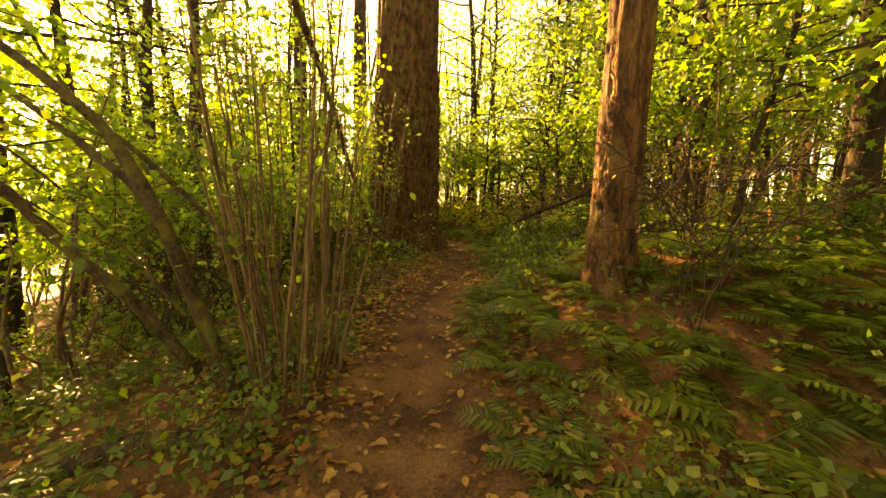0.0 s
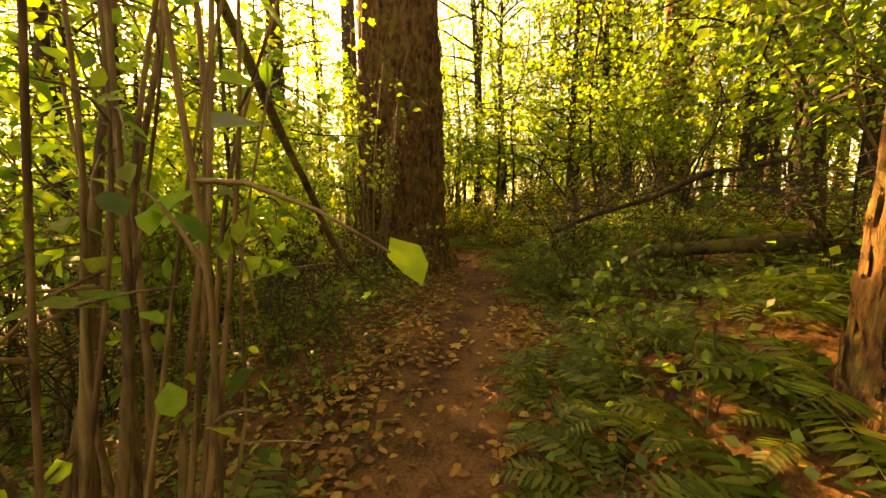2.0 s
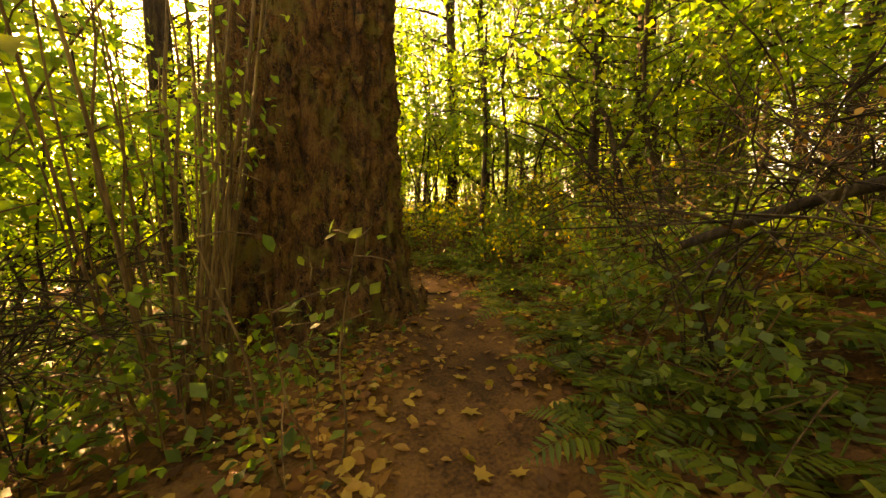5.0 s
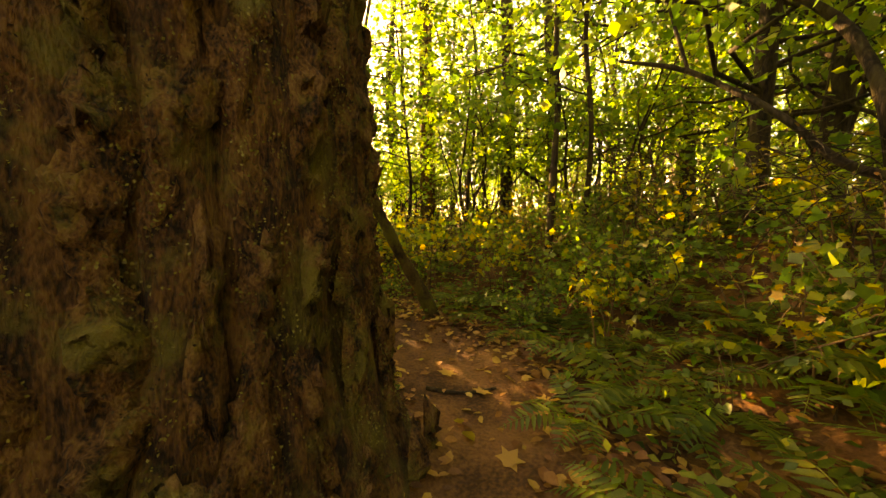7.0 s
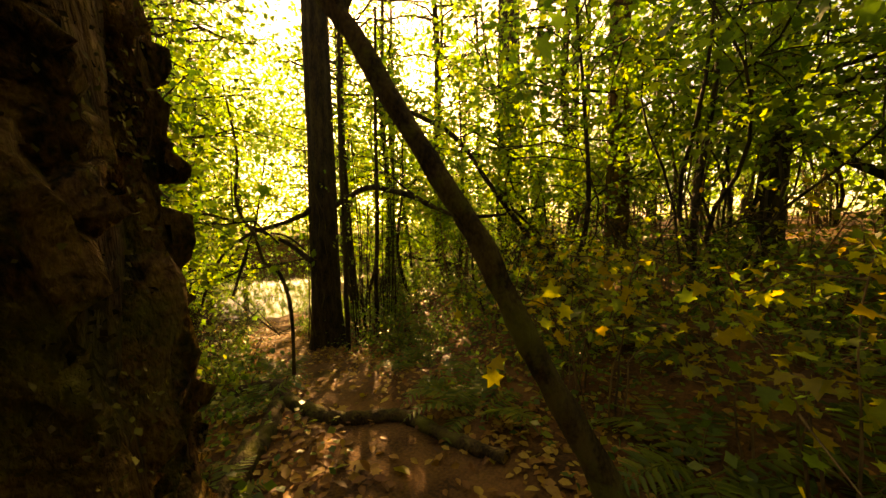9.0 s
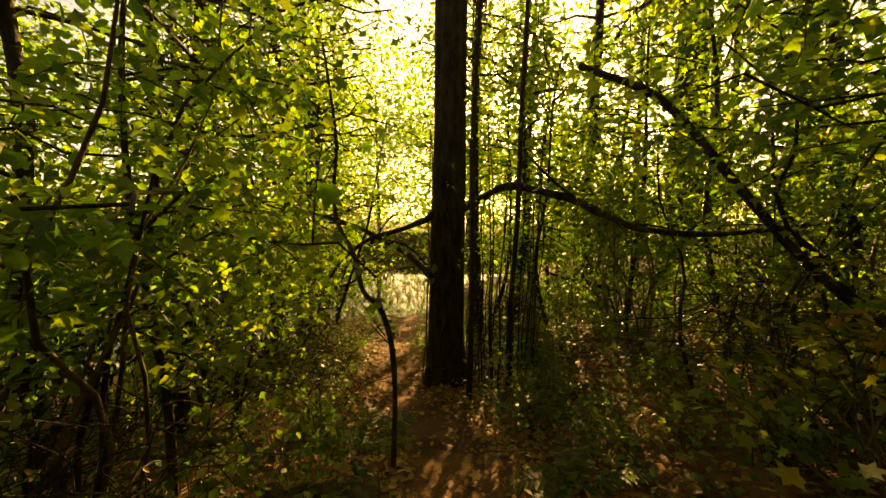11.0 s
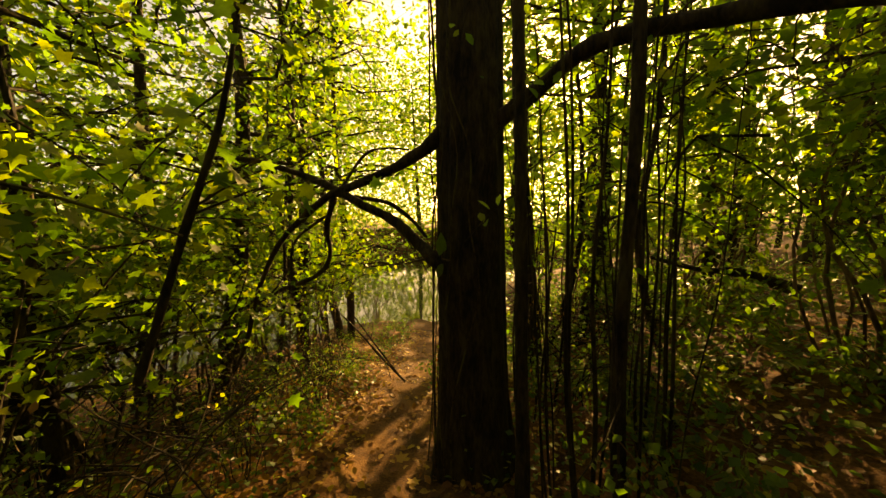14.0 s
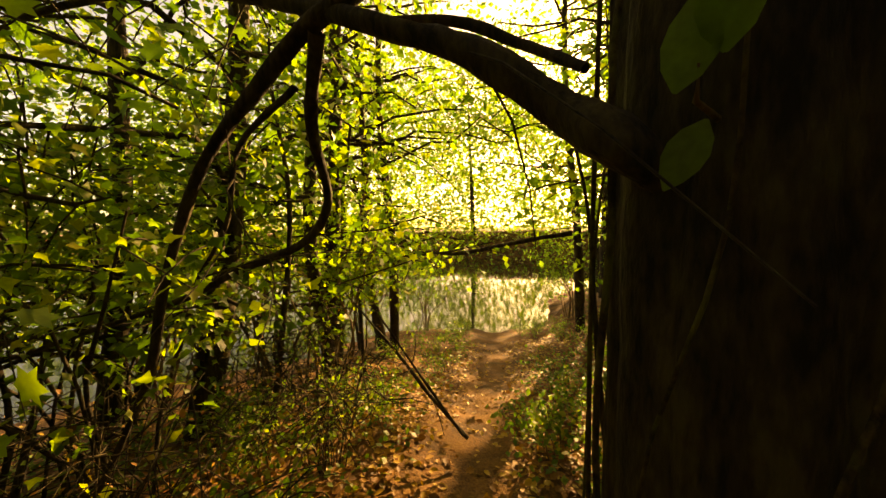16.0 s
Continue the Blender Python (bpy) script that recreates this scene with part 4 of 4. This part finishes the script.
lying("fallen_stick", "brown stick lying across the footpath", "stick", [(0.14, 9.22), (0.35, 9.2), (0.56, 9.26)], 0.014, 0.01, M_BARK, 62, 0.7)
lying("fallen_stick", "short brown stick on the path's edge", "stick", [(0.75, 9.0), (1.0, 9.2), (1.25, 9.28)], 0.014, 0.008, M_BARK, 63, 0.7)
lying("fallen_stick", "pale dead stick at the path's edge", "stick", [(-4.0, 11.0), (-4.4, 11.4), (-4.9, 11.6)], 0.012, 0.006, M_STEM, 64, 0.7)
lying("fallen_log", "dark rotting log along the verge", "log", [(-2.1, 2.1), (-1.5, 2.2), (-0.95, 2.28)], 0.06, 0.05, M_MOSS, 65, 0.4)

# ---- ferns ----


def frond_data(seed):
    g = np.random.default_rng(seed)
    n = 16
    t = np.linspace(0, 1, n)
    bend = g.uniform(0.5, 0.8)
    mid = np.column_stack([0.05 * np.sin(3 * t + seed), t * (1 - 0.15 * t), 0.62 * t - bend * t * t])
    w = 0.19 * np.sin(np.pi * np.clip(t * 0.93 + 0.1, 0, 1)) ** 0.8
    P, A, N, S = [], [], [], []
    for i in range(2, n):
        d = mid[i] - mid[i - 1]
        d /= np.linalg.norm(d)
        up = np.cross(np.array([1.0, 0, 0]), d)
        for sd in (-1, 1):
            P.append(mid[i])
            A.append(np.array([sd, 0, 0]) + 0.45 * d + g.normal(0, 0.06, 3) - np.array([0, 0, 0.15]))
            N.append(up + g.normal(0, 0.12, 3))
            S.append(w[i] * g.uniform(0.9, 1.08) + 0.012)
    pin = (np.array([(0, 0, 0), (0.13, 0.2, 0.02), (0.09, 0.65, 0.01), (0, 1, -0.05), (-0.09, 0.65, 0.01), (-0.13, 0.2, 0.02)]), np.array([(0, 1, 2, 3), (0, 3, 4, 5)]))
    a = leaves(P, A, N, S, pin)
    b = tube(mid, np.linspace(0.007, 0.002, n), 3)
    return joined([a, b])


fronds = []
for i in range(4):
    ob = link_mesh("frond", *frond_data(i), M_FERN)
    fronds.append(ob.data)
    bpy.data.objects.remove(ob)


def fern(x, y, size, seed):
    g = np.random.default_rng(seed)
    root = thing("sword_fern", (x, y, ground_z(x, y) - 0.02), "arching green sword fern on the leaf-strewn verge", "fern", "ferns", g.uniform(0, 360), size)
    n = int(g.integers(8, 12))
    for i in range(n):
        f = new("frond", fronds[int(g.integers(0, 4))])
        f.parent = root
        f.matrix_basis = pose(0, 0, 0, g.uniform(-6, 16), g.uniform(-14, 14), 360 * i / n + g.uniform(-14, 14)) @ Matrix.Scale(g.uniform(0.45, 0.72), 4)


g = np.random.default_rng(15)
spots, k = [], 0
while len(spots) < 185 and k < 9000:
    k += 1
    if g.uniform() < 0.72:
        x, y = g.uniform(0.45, 3.6), g.uniform(0.9, 8.6)
    else:
        x, y = (g.uniform(0.6, 3.0), g.uniform(7.5, 11.5)) if len(spots) % 2 else (g.uniform(-5.5, 2.5), g.uniform(1.2, 17))
    d = near_way(np.array([x]), np.array([y]))[0][0]
    if d < 0.5 or d > 4 or any((x - a) ** 2 + (y - b) ** 2 < 0.11 for a, b in spots) or math.hypot(x + 0.76, y - 8.55) < 1.0 or math.hypot(x + 4.87, y - 13.03) < 0.6 or (3.9 < y < 6.2 and d < 1.7 and g.uniform() < 0.85):
        continue
    spots.append((x, y))
    fern(x, y, g.uniform(0.7, 1.1), len(spots))
for i in range(20):
    a = 2.4 * i
    fern(1.75 + 0.2 * math.sqrt(i) * math.cos(a), 3.15 + 0.24 * math.sqrt(i) * math.sin(a) - 0.1, g.uniform(0.6, 0.85), 400 + i)

# ---- carpet of herbs, fallen leaves ----


def on_ground(g, n, box, least, most, keep):
    x, y = g.uniform(box[0], box[1], n), g.uniform(box[2], box[3], n)
    d, _ = near_way(x, y)
    m = (d > least) & (d < most) & (g.uniform(0, 1, n) < keep(d)) & (np.hypot(x + 0.76, y - 8.55) > 0.85) & (0.8 * x + 0.25 * y > -7)
    return x[m], y[m]


g = np.random.default_rng(21)
x, y = on_ground(g, 260000, (-11, 8, -1, 22), 0.0, 7, lambda d: np.clip(0.05 + 0.85 * np.exp(-((d - 0.6) / 0.32) ** 2) + 0.55 * (d > 0.5) * np.exp(-d / 3.0), 0, 1))
n = len(x)
P = np.column_stack([x, y, height(x, y) + g.uniform(0.006, 0.03, n)])
link_mesh("leaf_litter", *leaves(P, g.normal(0, 1, (n, 3)) * [1, 1, 0.18], g.normal(0, 0.28, (n, 3)) + [0, 0, 1], g.uniform(0.03, 0.085, n), OVAL), M_DRY, kind="stuff", label="brown and tan fallen autumn leaves over the forest floor")
x, y = on_ground(g, 170000, (-9, 7, 0, 20), 0.3, 6, lambda d: np.clip((d - 0.28) * 0.75, 0, 0.5))
n = len(x)
lift = g.gamma(1.6, 0.09, n)
P = np.column_stack([x, y, height(x, y) + np.clip(lift, 0.02, 0.5)])
link_mesh("herb_carpet", *leaves(P, g.normal(0, 1, (n, 3)) * [1, 1, 0.4], g.normal(0, 0.4, (n, 3)) + [0, 0, 1], g.uniform(0.03, 0.07, n), DIAMOND), M_LOW, kind="stuff", label="low green herbs and seedlings carpeting the ground")

maple_leaf = link_mesh("fallen_leaf", *leaves([(0, -0.5, 0)], [(0, 1, 0)], [(0, 0, 1)], [1.0], STAR), M_DRY)
gold_leaf = link_mesh("fallen_leaf", *leaves([(0, -0.5, 0)], [(0, 1, 0)], [(0, 0, 1)], [1.0], OVAL), M_GOLD)
g = np.random.default_rng(23)
for i in range(130):
    j = int(g.integers(40, 150))
    px, py = WAY_LINE[j, :2] + g.normal(0, 0.5, 2)
    if math.hypot(px + 0.76, py - 8.55) < 0.9 or math.hypot(px + 4.87, py - 13.03) < 0.45:
        continue
    src = maple_leaf if i % 3 else gold_leaf
    ob = copy_thing(src, pose(px, py, ground_z(px, py) + 0.02, g.normal(0, 10), g.normal(0, 10), g.uniform(0, 360)) @ Matrix.Scale(g.uniform(0.06, 0.12), 4))
    tagged(ob, "dry brown lobed maple leaf lying on the ground" if i % 3 else "yellow oval leaf lying on the ground", "leaf", "large fallen leaves")
bpy.data.objects.remove(maple_leaf)
bpy.data.objects.remove(gold_leaf)

# ---- far woods, all round ----
g = np.random.default_rng(31)


def far_wood(name, count, ring, label, size, each=110, high=13.0, arc=None, low=0.3, edge=1.12):
    """Distant woodland: clumps of leaves on unseen boughs, ragged, with a slot left open towards the sun."""
    P, S = [], []
    for _ in range(count):
        a, r = g.uniform(*(arc or (0, 6.28))), g.uniform(*ring)
        cx, cy = -2 + r * math.sin(a), 9 + r * math.cos(a)
        q = 0.8 * cx + 0.25 * cy
        e, far = pond(cx, cy)
        if e < edge or (q < -7 and not far):
            continue
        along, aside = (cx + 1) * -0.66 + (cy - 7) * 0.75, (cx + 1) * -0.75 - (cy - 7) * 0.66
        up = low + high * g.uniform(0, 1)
        if along > 0 and -22 < aside < 9 and 0.29 * along < up < 0.43 * along + 1.5:      # left empty round the sun's rays, so that sunlight reaches the path
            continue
        cz = ground_z(cx, cy) + up
        w = g.uniform(0.7, 1.7) * r / 18
        P.append(np.array([cx, cy, cz]) + g.normal(0, 1, (each, 3)) * [w, w, w * 0.4])
        S.append(np.full(each, size * r / 22))
    P, S = np.concatenate(P), np.concatenate(S)
    n = len(P)
    return link_mesh(name, *leaves(P, g.normal(0, 1, (n, 3)) * [1, 1, 0.5], g.normal(0, 0.6, (n, 3)) + [0, 0, 1], S * g.uniform(0.6, 1.3, n), DIAMOND), M_FAR, kind="stuff", label=label)


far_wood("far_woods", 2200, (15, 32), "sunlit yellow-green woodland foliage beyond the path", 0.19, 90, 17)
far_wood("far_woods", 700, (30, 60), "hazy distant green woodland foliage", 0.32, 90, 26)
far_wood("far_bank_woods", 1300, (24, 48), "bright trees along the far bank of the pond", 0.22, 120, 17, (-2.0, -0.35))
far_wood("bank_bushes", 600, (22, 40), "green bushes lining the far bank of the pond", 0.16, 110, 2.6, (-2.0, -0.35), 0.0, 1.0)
pieces = []
for _ in range(160):
    a, r = g.uniform(0, 6.28), g.uniform(14, 40)
    cx, cy = -2 + r * math.sin(a), 9 + r * math.cos(a)
    if pond(cx, cy)[0] < 1.15 or (0.8 * cx + 0.25 * cy < -7 and not pond(cx, cy)[1]):
        continue
    z0 = ground_z(cx, cy)
    pieces.append(tube([(cx, cy, z0 - 0.3), (cx + g.normal(0, 0.2), cy + g.normal(0, 0.2), z0 + 7), (cx + g.normal(0, 0.5), cy + g.normal(0, 0.5), z0 + 15)], [g.uniform(0.1, 0.3), 0.13, 0.05], 7))
link_mesh("far_trunks", *joined(pieces), M_BARK, kind="stuff", label="distant dark trunks among the foliage", smooth=True)

# ---- small things on the dark tree ----
axis = np.array(dark.matrix_basis.translation)
for k in range(5):
    gv = np.random.default_rng(950 + k)
    a0 = radians(-150 + 26 * k)
    pts = []
    for h in np.linspace(0.1, 3.6, 9):
        a = a0 + 0.3 * math.sin(2.3 * h + k) + 0.12 * math.sin(6 * h) + gv.normal(0, 0.03)
        r = 0.27 * (1 - 0.35 * h / 12) * (1 + 0.45 * math.exp(-(h + 0.1) / 0.35)) + 0.028
        pts.append((r * math.cos(a), r * math.sin(a), h, 0.004 + 0.002 * (k % 3)))
    L = smooth_line(pts, 30)
    link_mesh("vine", *tube(L[:, :3], L[:, 3], 5, 0.1, k), M_MOSS, dark, "thin woody vine clinging to the trunk", smooth=True)
shoot = thing("leafy_shoot", (-4.79, 12.77, 1.42), "large pale green leaves sprouting from the dark trunk", "leaf")
for k, (dx, dz, up, sz) in enumerate(((-0.02, 0.02, 1.0, 0.12), (0.05, 0.05, 0.4, 0.11), (0.03, -0.03, -0.6, 0.09))):
    link_mesh("leaf", *leaves([(dx, -0.035, dz)], [(0.5 - 0.4 * k, -0.12, up)], [(0.25, -1, 0.3)], [sz * 1.25], BROAD), M_LEAF, shoot)
link_mesh("stalk", *tube([(0, 0.05, -0.02), (0.01, -0.03, 0.0), (0.02, -0.04, 0.05)], [0.006, 0.005, 0.003], 5), M_STEM, shoot)
